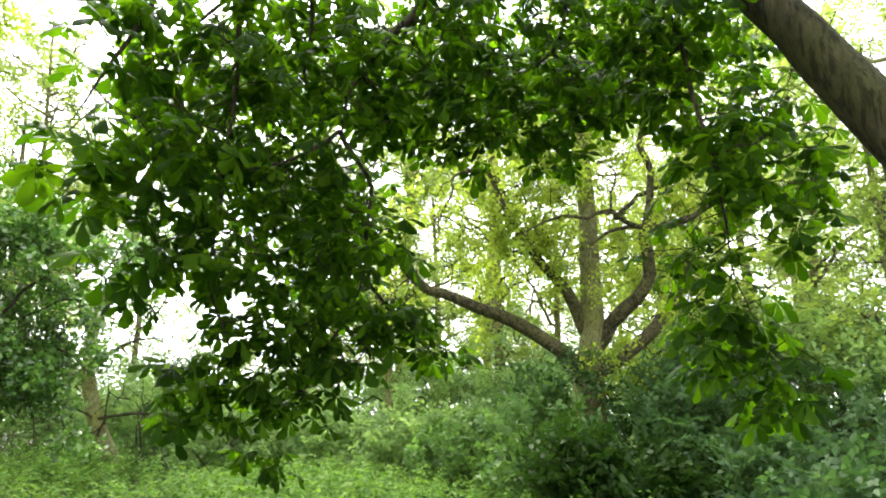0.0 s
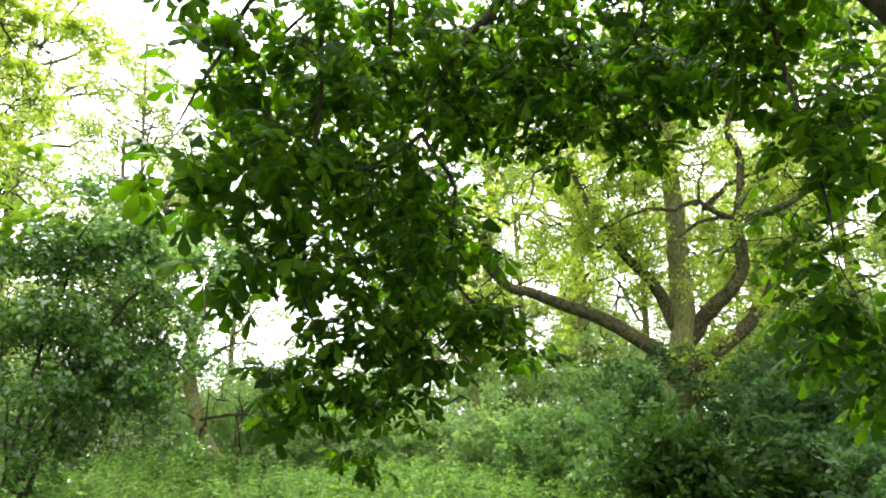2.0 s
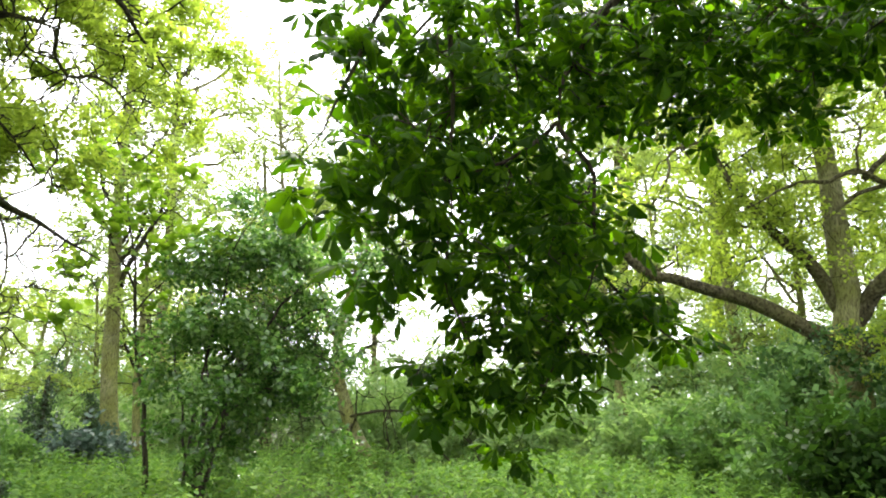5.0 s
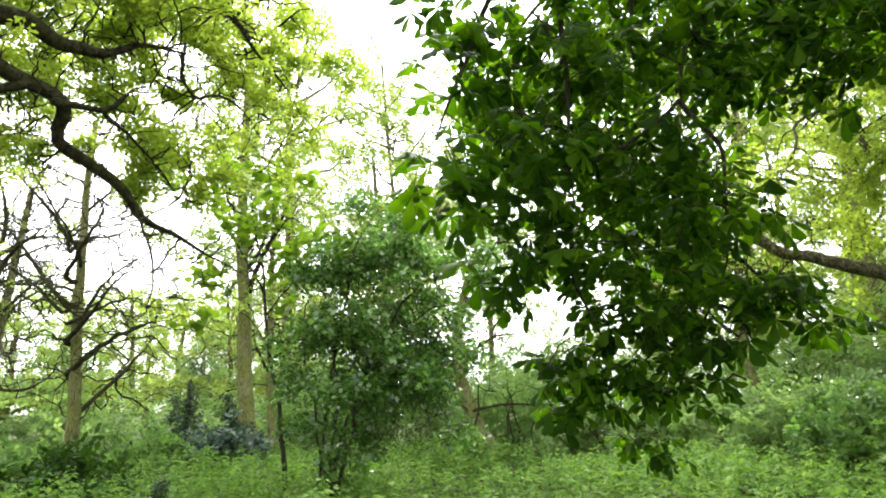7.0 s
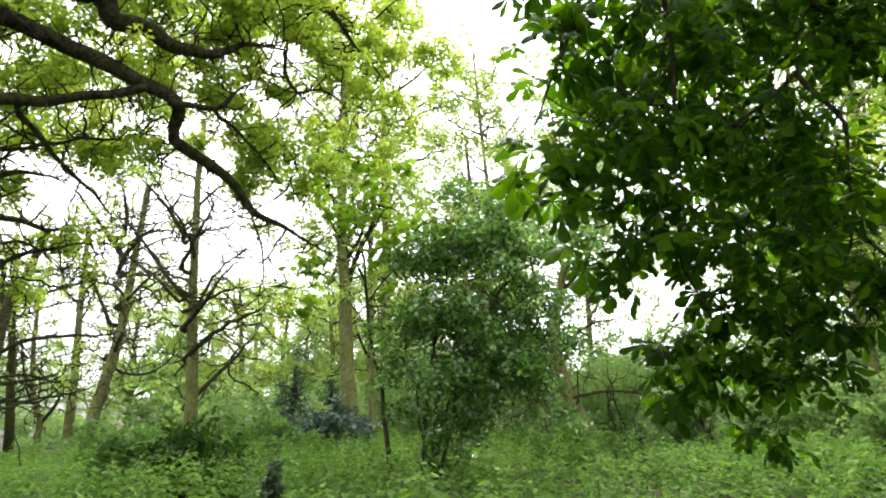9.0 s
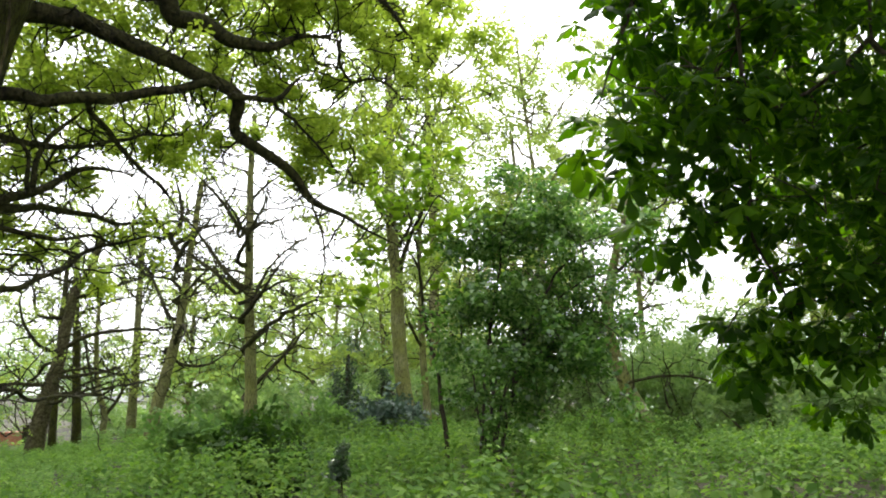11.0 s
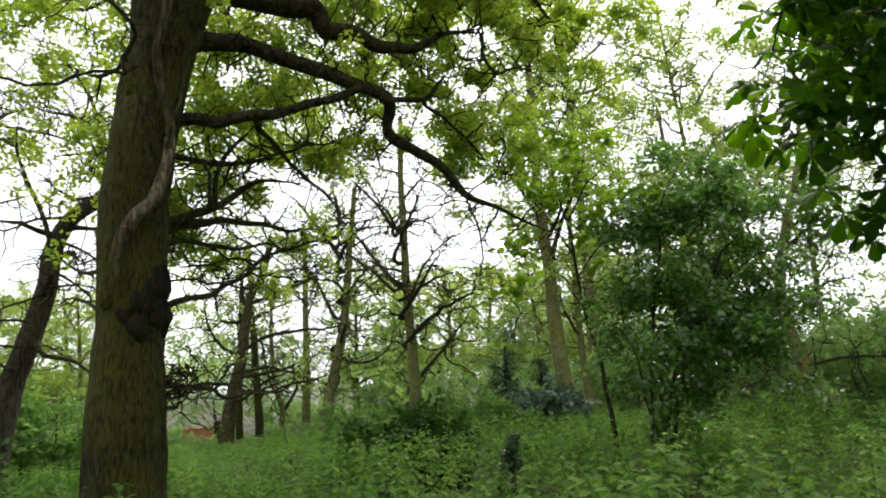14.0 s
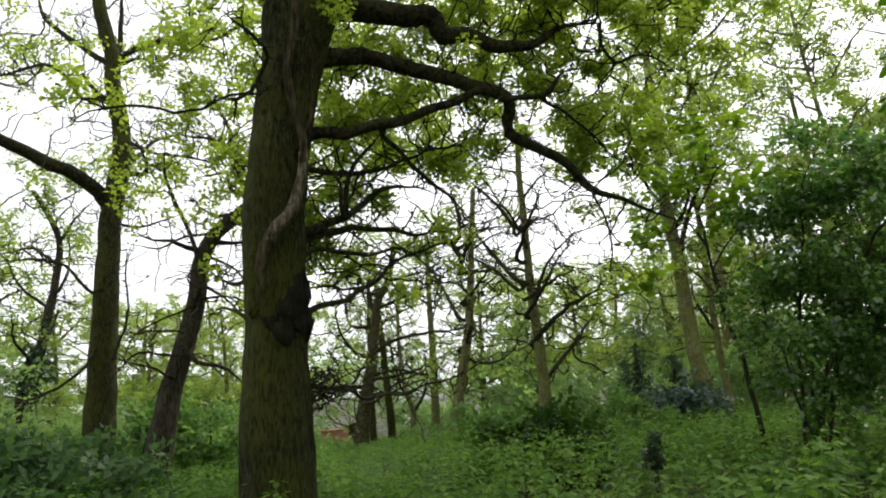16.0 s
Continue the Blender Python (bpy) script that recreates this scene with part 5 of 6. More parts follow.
CHEST2 += [([(0.85, 4.72, 5.43), (0.87, 4.77, 4.73), (0.76, 4.84, 4.34), (0.53, 4.92, 4.19), (0.37, 4.99, 3.89)], 0.030, 0.008), ([(1.74, 4.36, 5.04), (1.56, 4.48, 4.56), (1.61, 4.51, 4.23), (1.68, 4.53, 3.85), (1.77, 4.54, 3.49), (1.86, 4.55, 3.01), (1.92, 4.57, 2.63), (2.01, 4.58, 2.27)], 0.024, 0.006), ([(1.62, 4.52, 4.23), (1.41, 4.69, 4.10), (1.20, 4.85, 3.99)], 0.015, 0.007), ([(-0.62, 4.86, 2.29), (-0.82, 4.86, 1.94), (-0.95, 4.87, 1.64), (-1.08, 4.88, 1.42)], 0.010, 0.005), ([(-0.56, 4.87, 2.61), (-0.31, 4.96, 2.32), (-0.07, 5.03, 2.10), (0.09, 5.10, 1.99)], 0.012, 0.006)]
CHEST2 += [([(-1.41, 4.27, 2.67), (-1.44, 4.37, 2.33), (-1.34, 4.50, 2.07), (-1.28, 4.63, 1.80)], 0.012, 0.006)]
LOBES = []
LOBES += [((-2.04, 3.79, 3.08), 0.29, 0.35, 0.29, 9), ((-2.03, 3.73, 2.79), 0.19, 0.20, 0.09, 4), ((-1.99, 4.04, 3.82), 0.32, 0.40, 0.28, 10), ((-1.70, 4.06, 2.57), 0.26, 0.30, 0.23, 9), ((-1.57, 4.22, 3.27), 0.46, 0.50, 0.46, 20), ((-1.40, 4.38, 4.04), 0.50, 0.50, 0.34, 16), ((-1.28, 4.42, 2.71), 0.36, 0.50, 0.36, 16), ((-1.05, 4.58, 3.44), 0.50, 0.50, 0.50, 20), ((-0.79, 4.73, 2.81), 0.43, 0.50, 0.46, 20), ((-1.27, 4.63, 2.12), 0.29, 0.40, 0.26, 10), ((-1.52, 4.55, 1.93), 0.18, 0.30, 0.11, 4), ((-1.59, 4.53, 1.72), 0.09, 0.20, 0.07, 2)]
LOBES += [((-0.84, 4.83, 2.28), 0.35, 0.40, 0.31, 15), ((-0.38, 4.99, 2.42), 0.27, 0.40, 0.22, 12)]
LOBES3 = [((-2.08, 4.10, 4.26), 0.33, 0.50, 0.22, 10), ((-1.55, 4.33, 4.48), 0.43, 0.50, 0.23, 12), ((-0.82, 4.63, 4.66), 0.45, 0.50, 0.29, 14), ((0.00, 4.80, 4.81), 0.47, 0.50, 0.30, 14), ((0.86, 4.82, 4.81), 0.47, 0.50, 0.30, 12), ((1.55, 4.54, 4.74), 0.37, 0.50, 0.24, 9)]
LOBES4 = [((-2.22, 5.57, 4.32), 0.62, 0.50, 0.53, 14), ((-1.44, 6.03, 4.75), 0.68, 0.50, 0.57, 14), ((-1.62, 5.78, 3.50), 0.62, 0.50, 0.58, 8), ((-0.87, 6.24, 3.69), 0.52, 0.50, 0.57, 7), ((-1.10, 6.10, 2.85), 0.59, 0.50, 0.44, 7), ((-0.41, 6.39, 4.98), 0.66, 0.50, 0.61, 14), ((0.59, 6.47, 5.12), 0.68, 0.50, 0.51, 14), ((1.57, 6.31, 5.13), 0.55, 0.50, 0.50, 6)]
LOBES5 = [((-0.72, 4.87, 4.11), 0.47, 0.40, 0.27, 12), ((-0.23, 5.19, 3.90), 0.40, 0.40, 0.20, 12), ((-1.36, 4.86, 4.38), 0.33, 0.30, 0.21, 6), ((2.22, 4.81, 3.88), 0.33, 0.40, 0.41, 12), ((2.29, 4.56, 3.23), 0.19, 0.30, 0.23, 6), ((2.23, 5.03, 4.65), 0.35, 0.40, 0.27, 9), ((1.86, 4.86, 3.88), 0.25, 0.40, 0.33, 9), ((1.80, 4.77, 3.28), 0.20, 0.30, 0.20, 6), ((1.97, 4.81, 2.61), 0.16, 0.30, 0.23, 5), ((2.64, 4.71, 3.63), 0.20, 0.30, 0.24, 5)]
LOBES6 = [((-1.64, 4.65, 1.86), 0.16, 0.25, 0.14, 8), ((-1.42, 4.73, 1.78), 0.15, 0.25, 0.14, 8), ((-1.12, 4.77, 1.78), 0.15, 0.25, 0.12, 7), ((-0.85, 4.84, 1.76), 0.13, 0.20, 0.12, 6), ((-1.12, 4.90, 1.42), 0.10, 0.12, 0.06, 6),
          ((-0.60, 4.95, 2.10), 0.18, 0.30, 0.14, 7), ((1.75, 4.81, 2.20), 0.22, 0.30, 0.16, 8), ((2.10, 4.67, 1.98), 0.20, 0.30, 0.12, 7)]
LOBES2 = []
LOBES2 += [((-0.08, 5.10, 2.20), 0.22, 0.30, 0.14, 6), ((-1.04, 4.79, 1.93), 0.17, 0.30, 0.19, 6), ((-0.84, 4.83, 1.79), 0.09, 0.20, 0.11, 3), ((-1.11, 4.88, 1.38), 0.08, 0.10, 0.04, 5), ((-0.48, 4.78, 4.12), 0.46, 0.50, 0.50, 18), ((0.15, 4.90, 4.21), 0.38, 0.50, 0.47, 16), ((0.29, 4.99, 3.74), 0.21, 0.40, 0.18, 7), ((0.79, 4.94, 4.11), 0.43, 0.50, 0.47, 16), ((0.85, 5.03, 3.69), 0.21, 0.30, 0.17, 4), ((1.40, 4.80, 4.25), 0.38, 0.50, 0.46, 13), ((1.88, 4.53, 3.49), 0.34, 0.40, 0.31, 12), ((1.61, 4.73, 2.82), 0.19, 0.30, 0.23, 6)]
LOBES2 += [((1.85, 4.64, 2.34), 0.33, 0.40, 0.30, 13), ((2.08, 4.55, 2.01), 0.18, 0.30, 0.18, 6), ((2.18, 4.39, 2.83), 0.22, 0.30, 0.11, 4), ((-0.36, 4.89, 2.86), 0.14, 0.30, 0.12, 5), ((1.61, 4.52, 4.50), 0.60, 0.50, 0.24, 12)]
chestnut, skeleton, radii = tree("horse_chestnut", "horse chestnut with leaning trunk and drooping dark green sprays", (4.7, 2.2, 0.0), CHEST + CHEST2, mat_bark_chestnut, shoots=None, limb_bark=mat_bark_dark,
                                 sides=24, step=0.08, group="woodland trees", flare=0.2)
cloud_ = in_masses([(c, a * 0.88, b * 0.9, d * 0.88, n_ * 7) for c, a, b, d, n_ in LOBES + LOBES2 + LOBES3 + LOBES4 + LOBES5 + LOBES6])
edge = (cloud_[:, 0] < -1.7) & (cloud_[:, 1] < 5)
cloud_[edge, 0] = -1.7 + (cloud_[edge, 0] + 1.7) * 0.78
ends = []
for q in cloud_:
    # shoots gather in sprays, and keep their distance from one another
    if 2.1 < q[2] < 4.0 and q[1] < 5.3 and noise.noise(Vector(q * 2.1)) + 0.5 * noise.noise(Vector(q * 4.3)) < (-0.19 if q[2] < 3.0 else -0.33):
        continue
    if not ends or ((np.array(ends) - q) ** 2).sum(1).min() > (0.09 if q[2] < 1.55 else 0.148 if q[1] > 5.3 else 0.160) ** 2:
        ends.append(q)
ends = np.array(ends)
wood, _, _, _, _ = ramify(skeleton, radii, ends, step=0.11, kill=0.10, wob=0.28, tip=0.0042, sides=5, thick=0.6, low=0.8)
piece("branchwork", wood[0], wood[1], mat_twig, chestnut, kind="stuff")
# each shoot bears a loose whorl of leaves on long stalks
at, rot, size = [], [], []
for s in ends:
    turn = rng.uniform(0, 6.28)
    for w in range(rng.integers(2, 5) if s[2] > 2.5 else rng.integers(3, 6)):
        a_ = turn + w * 2.2 + rng.normal(0, 0.4)
        out = np.array([math.cos(a_), math.sin(a_), rng.normal(-0.25, 0.3)])
        nrm = unit(np.array([0, 0, 1.0]) + out * rng.uniform(0.0, 0.75) + np.array([0, 0.1, 0]) + rng.normal(0, 0.24, 3))
        y_ = unit(out - nrm * (out @ nrm))
        x_ = np.cross(y_, nrm)
        sz = rng.uniform(0.78, 1.35) * (0.72 if s[2] < 1.55 else 1.22 if s[0] < -1.75 and s[1] < 5 else 1.0)
        at.append(s + (y_ * 0.17 - nrm * 0.06) * sz + rng.normal(0, 0.03, 3))
        rot.append(np.stack([x_, y_, nrm], -1))
        size.append(sz)
at, rot, size = np.array(at), np.array(rot), np.array(size)
LEAVES = [compound_leaf(s, 7 if s % 3 else 5) for s in range(6)]
near = np.argsort(at[:, 1] + 0.5 * at[:, 0])[:300]
shared = [mesh_np("leaf", v, f, mat_chestnut_single) for v, f in LEAVES]
rest = np.setdiff1d(np.arange(len(at)), near)
soup = []
for s in range(6):
    pick = rest[s::6]
    soup.append(placed(LEAVES[s], at[pick], rot[pick], size[pick]))
v, f = join(soup)
piece("crown", v, f, mat_chestnut, chestnut, kind="stuff")
for q, i in enumerate(near):
    ob = new("leaf", shared[q % 6])
    ob.parent = chestnut
    m = Matrix(rot[i].tolist()).to_4x4()
    ob.matrix_basis = Matrix.Translation(Vector(at[i]) - chestnut.location) @ m @ Matrix.Diagonal((size[i], size[i], size[i], 1))

# coarse unseen crown added overhead to keep the sky off the sprays' near side
high = in_masses([((2.5, -2.0, 7.5), 6.0, 5.0, 1.6, 400), ((4.5, 2.5, 8.2), 3.5, 2.5, 1.6, 150), ((-1.5, 0.5, 7.4), 3.0, 1.8, 1.0, 85), ((5.5, 6.0, 10.0), 4.0, 3.5, 1.5, 160)])
v, f = join([placed(LEAVES[s], high[s::3], turns(rng.normal(0, 0.25, high[s::3].shape) + np.array([0, 0, 1.0])), rng.uniform(2.2, 3.2, len(high[s::3]))) for s in range(3)])
piece("upper_crown", v, f, mat_chestnut, chestnut, kind="stuff")

# ---- shrubs ----


def shrub(name, label, base, masses, template, mat, stems=5, per=1, twig=(0.15, 0.4), jitter=0.1, size=(0.75, 1.25), up=0.6, group="shrubs of the glade", foot=0.15, fine=False, stem_r=0.035):
    global rng
    rng = np.random.default_rng(int(abs(base[0]) * 900 + abs(base[1]) * 70 + len(label)))
    root = thing(name, base, label, "shrub", group)
    sk, rr, parts = [], [], []
    for i in range(stems):
        c = masses[i % len(masses)]
        end = np.array(c[0]) + rng.normal(0, 0.35, 3) * np.array(c[1:4])
        st = np.array(base) + np.array([rng.normal(0, foot), rng.normal(0, foot), -0.05])
        mid = (st + end) / 2 + rng.normal(0, foot, 3)
        pa = spline([st, mid, end], 0.2)
        ra = np.linspace(stem_r, stem_r * 0.35, len(pa))
        sk.append(pa)
        rr.append(ra)
        parts.append(tubes(pa[None], ra[None], 6))
    q = in_masses(masses)
    p3, r3 = reach_out(sk, rr, q)
    p4, r4 = many_shoots(p3, r3, 3, twig)
    parts += [tubes(p3, r3, 4)] + ([tubes(p4, r4, 3)] if fine else [])
    v, f = join(parts)
    piece("branchwork", v, f, mat_twig, root, kind="stuff")
    pts = np.repeat(np.vstack([p4[:, 1:].reshape(-1, 3), p3[:, -2:].reshape(-1, 3)]), per, axis=0)
    q = np.array([noise.noise(Vector(p_ * 1.9)) for p_ in pts]) + rng.normal(0, 0.05, len(pts))
    crown(root, pts[q > np.quantile(q, 0.3)], template, mat, jitter, size, up, "foliage")
    return root


def dome(az, dist, width, height, n_, base_z=None):
    """A bush-shaped set of masses standing at a heading (degrees to the left) and distance."""
    x, y = -math.sin(radians(az)) * dist, math.cos(radians(az)) * dist
    z = float(ground_height(x, y)) if base_z is None else base_z
    out = [((x, y, z + height * 0.45), width * 0.5, width * 0.45, height * 0.5, n_)]
    for i in range(4):
        a_ = rng.uniform(0, 6.28)
        out.append(((x + math.cos(a_) * width * 0.35, y + math.sin(a_) * width * 0.3, z + height * rng.uniform(0.3, 0.75)), width * 0.3, width * 0.3, height * 0.28, n_ // 3))
    return (x, y, z), out


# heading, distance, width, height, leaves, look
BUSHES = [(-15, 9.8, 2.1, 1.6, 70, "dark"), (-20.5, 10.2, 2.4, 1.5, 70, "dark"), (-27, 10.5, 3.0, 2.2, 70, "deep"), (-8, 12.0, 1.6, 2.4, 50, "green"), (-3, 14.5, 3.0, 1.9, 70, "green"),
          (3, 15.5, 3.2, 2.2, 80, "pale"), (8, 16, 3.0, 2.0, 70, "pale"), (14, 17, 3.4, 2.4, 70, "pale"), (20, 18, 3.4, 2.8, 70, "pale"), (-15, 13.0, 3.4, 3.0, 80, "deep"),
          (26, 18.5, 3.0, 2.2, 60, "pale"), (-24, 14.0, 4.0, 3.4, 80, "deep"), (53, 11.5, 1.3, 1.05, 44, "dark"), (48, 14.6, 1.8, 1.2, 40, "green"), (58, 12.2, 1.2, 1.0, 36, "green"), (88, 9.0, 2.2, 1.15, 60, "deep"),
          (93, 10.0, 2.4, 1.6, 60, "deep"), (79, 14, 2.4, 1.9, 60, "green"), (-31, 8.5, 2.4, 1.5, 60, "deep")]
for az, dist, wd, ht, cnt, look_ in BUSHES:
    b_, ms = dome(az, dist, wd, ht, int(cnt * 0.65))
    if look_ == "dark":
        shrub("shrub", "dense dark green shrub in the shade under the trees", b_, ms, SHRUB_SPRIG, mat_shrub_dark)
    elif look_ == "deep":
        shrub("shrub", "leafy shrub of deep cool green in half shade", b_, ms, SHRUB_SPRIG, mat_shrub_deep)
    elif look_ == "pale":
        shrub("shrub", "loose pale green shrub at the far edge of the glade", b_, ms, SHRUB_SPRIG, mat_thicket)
    else:
        shrub("shrub", "loose mid-green shrub at the edge of the undergrowth", b_, ms, SHRUB_SPRIG, mat_shrub)

blue = [((-10.52, 10.92, 0.63), 0.35, 0.50, 0.29, 30), ((-10.37, 11.33, 0.76), 0.38, 0.50, 0.33, 30)]
b_ = (blue[0][0][0], blue[0][0][1], 0.0)
shrub("shrub", "low blue-green shrub at the foot of a slender tree", b_, blue, SHRUB_SPRIG, mat_blue, stems=4)
for t_, w_ in (([(-15.27, 14.69, 0.55), (-15.24, 14.72, 1.08), (-15.22, 14.75, 1.70), (-15.20, 14.76, 2.33)], 0.62), ([(-16.56, 17.60, 0.43), (-16.53, 17.63, 0.95), (-16.49, 17.67, 1.56)], 0.5), ([(-20.19, 0.19, 2.06), (-20.19, 0.29, 2.72), (-20.19, 0.36, 3.25)], 0.35)):
    x, y = t_[0][0], t_[0][1]
    ms = [(p_, w_ * (0.9 - 0.25 * q_), w_ * (0.9 - 0.25 * q_), 0.4, 16 - 4 * q_) for q_, p_ in enumerate(t_)]
    tree("ivy_clad_stem", "dark broken stem wrapped in dense ivy", (x, y, float(ground_height(x, y))), [(t_, 0.12, 0.05)], mat_bark_dark, (IVY_SPRIG, mat_ivy), shoots=None, masses=ms, twigs=(3, (0.1, 0.25)),
         sides=8, category="tree stump", jitter=0.1, step=0.3)
p_ = [(-5.02, 4.44, 0.80), (-5.01, 4.45, 0.88), (-4.99, 4.46, 0.99)]
holly = [(p_[0], 0.04, 0.04, 0.05, 5), (p_[1], 0.05, 0.05, 0.06, 5), (p_[2], 0.02, 0.02, 0.04, 3)]
shrub("holly_seedling", "small dark upright holly seedling among the nettles", (p_[0][0], p_[0][1], 0.0), holly, IVY_SPRIG, mat_ivy, stems=3, twig=(0.02, 0.05), jitter=0.015, size=(0.4, 0.6), group="", foot=0.015, fine=True, stem_r=0.009)

# ---- far trees all round ----


def far_tree(name, label, height, radius, trunk_r, n_limbs, leaves, seed, mat=None, low=0.25, dense=1.1, fill=3.4, bare_fill=0.0):
    """A whole tree at the origin, to be copied round the glade."""
    g = np.random.default_rng(seed)
    lines = [([(0, 0, 0.3), (g.normal(0, 0.15), g.normal(0, 0.15), height * 0.4), (g.normal(0, 0.3), g.normal(0, 0.3), height * 0.9)], trunk_r, trunk_r * 0.25)]
    for i in range(n_limbs):
        z = height * g.uniform(low, 0.8)
        a_ = i * 2.4 + g.normal(0, 0.3)
        ln = radius * g.uniform(0.7, 1.1) * (1.1 - 0.5 * z / height)
        d = np.array([math.cos(a_), math.sin(a_), 0])
        lines.append(([tuple(np.array([0, 0, z])), tuple(d * ln * 0.4 + np.array([0, 0, z + ln * g.uniform(0.1, 0.3)])), tuple(d * ln + np.array([0, 0, z + ln * g.uniform(0.2, 0.6)]))], trunk_r * 0.35, 0.02))
    # far trunks take the pale bark, which puts haze into their colour
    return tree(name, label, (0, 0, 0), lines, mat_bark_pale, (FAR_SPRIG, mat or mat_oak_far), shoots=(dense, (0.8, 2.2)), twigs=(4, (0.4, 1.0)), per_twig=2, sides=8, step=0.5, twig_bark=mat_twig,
                group="far woodland trees", share=leaves, stout=0.012, clump=0.6, clear=0.5, jitter=0.16, wob=0.38, rise=0.05, skip_trunk=0.4, limb_wob=0.3, fill=fill, grain=0.32, bare_fill=bare_fill)[0]


KINDS = [far_tree("far_tree", "far oak with open pale green crown", 13, 4.5, 0.25, 12, 0.7, 21),
         far_tree("far_tree", "far slim tree with thin airy crown", 12, 3.0, 0.16, 12, 0.6, 22),
         far_tree("far_tree", "far leafy tree with low full crown", 9, 3.6, 0.18, 14, 0.8, 23, mat_thicket, 0.12)]
TALL = [far_tree("far_tree", "tall oak with bare trunk and airy pale green crown", 17, 4.5, 0.26, 18, 0.42, 31, None, 0.38, 1.1, 4.4, 1.5)]
# heading, distance, kind, size
STAND = [(-37, 17, 0, 0.95), (-27, 24, 0, 1.05), (-20, 30, 0, 1.1), (-12, 27, 0, 1.15), (-4, 31, 0, 1.1), (3, 27, 0, 1.15), (10, 30, 0, 1.1), (39, 25, 0, 1.0),
         (96, 24, 0, 1.0), (104, 20, 0, 0.9)]
# unseen trees added close behind the path to block low sky light
BEHIND = [(118, 13), (132, 10), (146, 14), (160, 9), (176, 12), (192, 9), (208, 13), (224, 10), (240, 12), (256, 11), (270, 13), (284, 12)]
# pale crowns low over the far edge of the glade: heading, distance, size
CROWNS = [(-19.0, 21, 0.80), (-23.5, 17, 0.66), (-28.0, 21, 0.80), (-33.0, 17, 0.70), (-9.0, 24, 0.72), (4.0, 25, 0.66), (11.0, 27, 0.70), (57.5, 26, 0.50), (54.0, 31, 0.58), (50.0, 27, 0.52), (46.5, 33, 0.60), (43.0, 28, 0.55), (40.0, 34, 0.66), (36.0, 27, 0.60), (77.0, 27, 0.46), (82.0, 30, 0.50), (88.0, 26, 0.46), (74.0, 31, 0.50), (79.5, 33, 0.55), (85.0, 35, 0.60), (92.0, 30, 0.50)]
CROWNS += [(31.0, 36, 0.62), (38.0, 35, 0.60), (41.5, 37, 0.62), (45.0, 35, 0.58), (48.5, 37, 0.62), (52.0, 35, 0.58), (72.5, 36, 0.60), (77.5, 37, 0.62), (82.5, 36, 0.60)]
seen = set()
for q, (az, dist, kd, sc) in enumerate(STAND):
    x, y = -math.sin(radians(az)) * dist, math.cos(radians(az)) * dist
    m = Matrix.Translation((x, y, float(ground_height(x, y)))) @ Matrix.Rotation(q * 1.7, 4, "Z")
    ob = copy_thing(TALL[kd], m) if kd in seen else TALL[kd]
    ob.matrix_basis = m
    seen.add(kd)
    ob.scale = (sc, sc, sc)
LOW = far_tree("far_tree", "far spreading oak with low pale yellow-green crown", 13, 5.5, 0.26, 14, 0.80, 35, None, 0.22, 1.1)
for q, (az, dist, sc) in enumerate(CROWNS):
    x, y = -math.sin(radians(az)) * dist, math.cos(radians(az)) * dist
    m = Matrix.Translation((x, y, float(ground_height(x, y)))) @ Matrix.Rotation(q * 2.6, 4, "Z")
    ob = copy_thing(LOW, m) if q else LOW
    ob.matrix_basis = m
    ob.scale = (sc * 1.15, sc * 1.15, sc)
m = Matrix.Translation((-12.2, 20.6, 0.1)) @ Matrix.Rotation(0.8, 4, "Z")
AIRY = far_tree("far_tree", "tall thin tree with sparse pale yellow-green leaves", 15, 3.8, 0.15, 20, 0.42, 37, None, 0.28, 1.3, 5.0, 2.5)
AIRY.matrix_basis = m
m = Matrix.Translation((-9.0, 21.5, 0.1)) @ Matrix.Rotation(2.9, 4, "Z")
copy_thing(AIRY, m).scale = (0.9, 0.9, 0.92)
LIGHT = far_tree("far_tree", "leafy tree with low full crown at the glade edge", 9, 3.6, 0.18, 10, 0.8, 27, mat_thicket, 0.12, 0.55, 2.0)
used = set()
for q, (az, dist) in enumerate(BEHIND):
    x, y = -math.sin(radians(az)) * dist, math.cos(radians(az)) * dist
    m = Matrix.Translation((x, y, 0)) @ Matrix.Rotation(q * 2.3, 4, "Z")
    if q:
        copy_thing(LIGHT, m)
    else:
        LIGHT.matrix_basis = m
g = random.Random(5)
for az in list(range(-52, 40, 9)) + list(range(40, 96, 6)) + [100, 108] + list(range(125, 300, 22)):
    for ring in (0, 1) if az < 40 else (0,):
        a_ = az + g.uniform(-2.5, 2.5)
        dist = g.uniform(27, 34) if ring == 0 else g.uniform(38, 52)
        x, y = -math.sin(radians(a_)) * dist, math.cos(radians(a_)) * dist
        kd = g.randrange(3)
        open_side = 37 < az < 94
        if open_side:
            kd = 2
        if 56.5 < a_ < 63 or 65 < a_ < 69.5 or 14 < a_ < 24:
            continue
        m = Matrix.Translation((x, y, float(ground_height(x, y)))) @ Matrix.Rotation(g.uniform(0, 6.28), 4, "Z")
        sc = g.uniform(0.8, 1.15) * (0.48 if 74 < az < 94 else 0.62 if open_side else 1.0)
        if az > 110:
            copy_thing(LIGHT, m).scale = (sc, sc, sc)
            continue
        if kd in used:
            ob = copy_thing(KINDS[kd], m)
        else:
            ob = KINDS[kd]
            ob.matrix_basis = m
            used.add(kd)
        ob.scale = (sc, sc, sc)

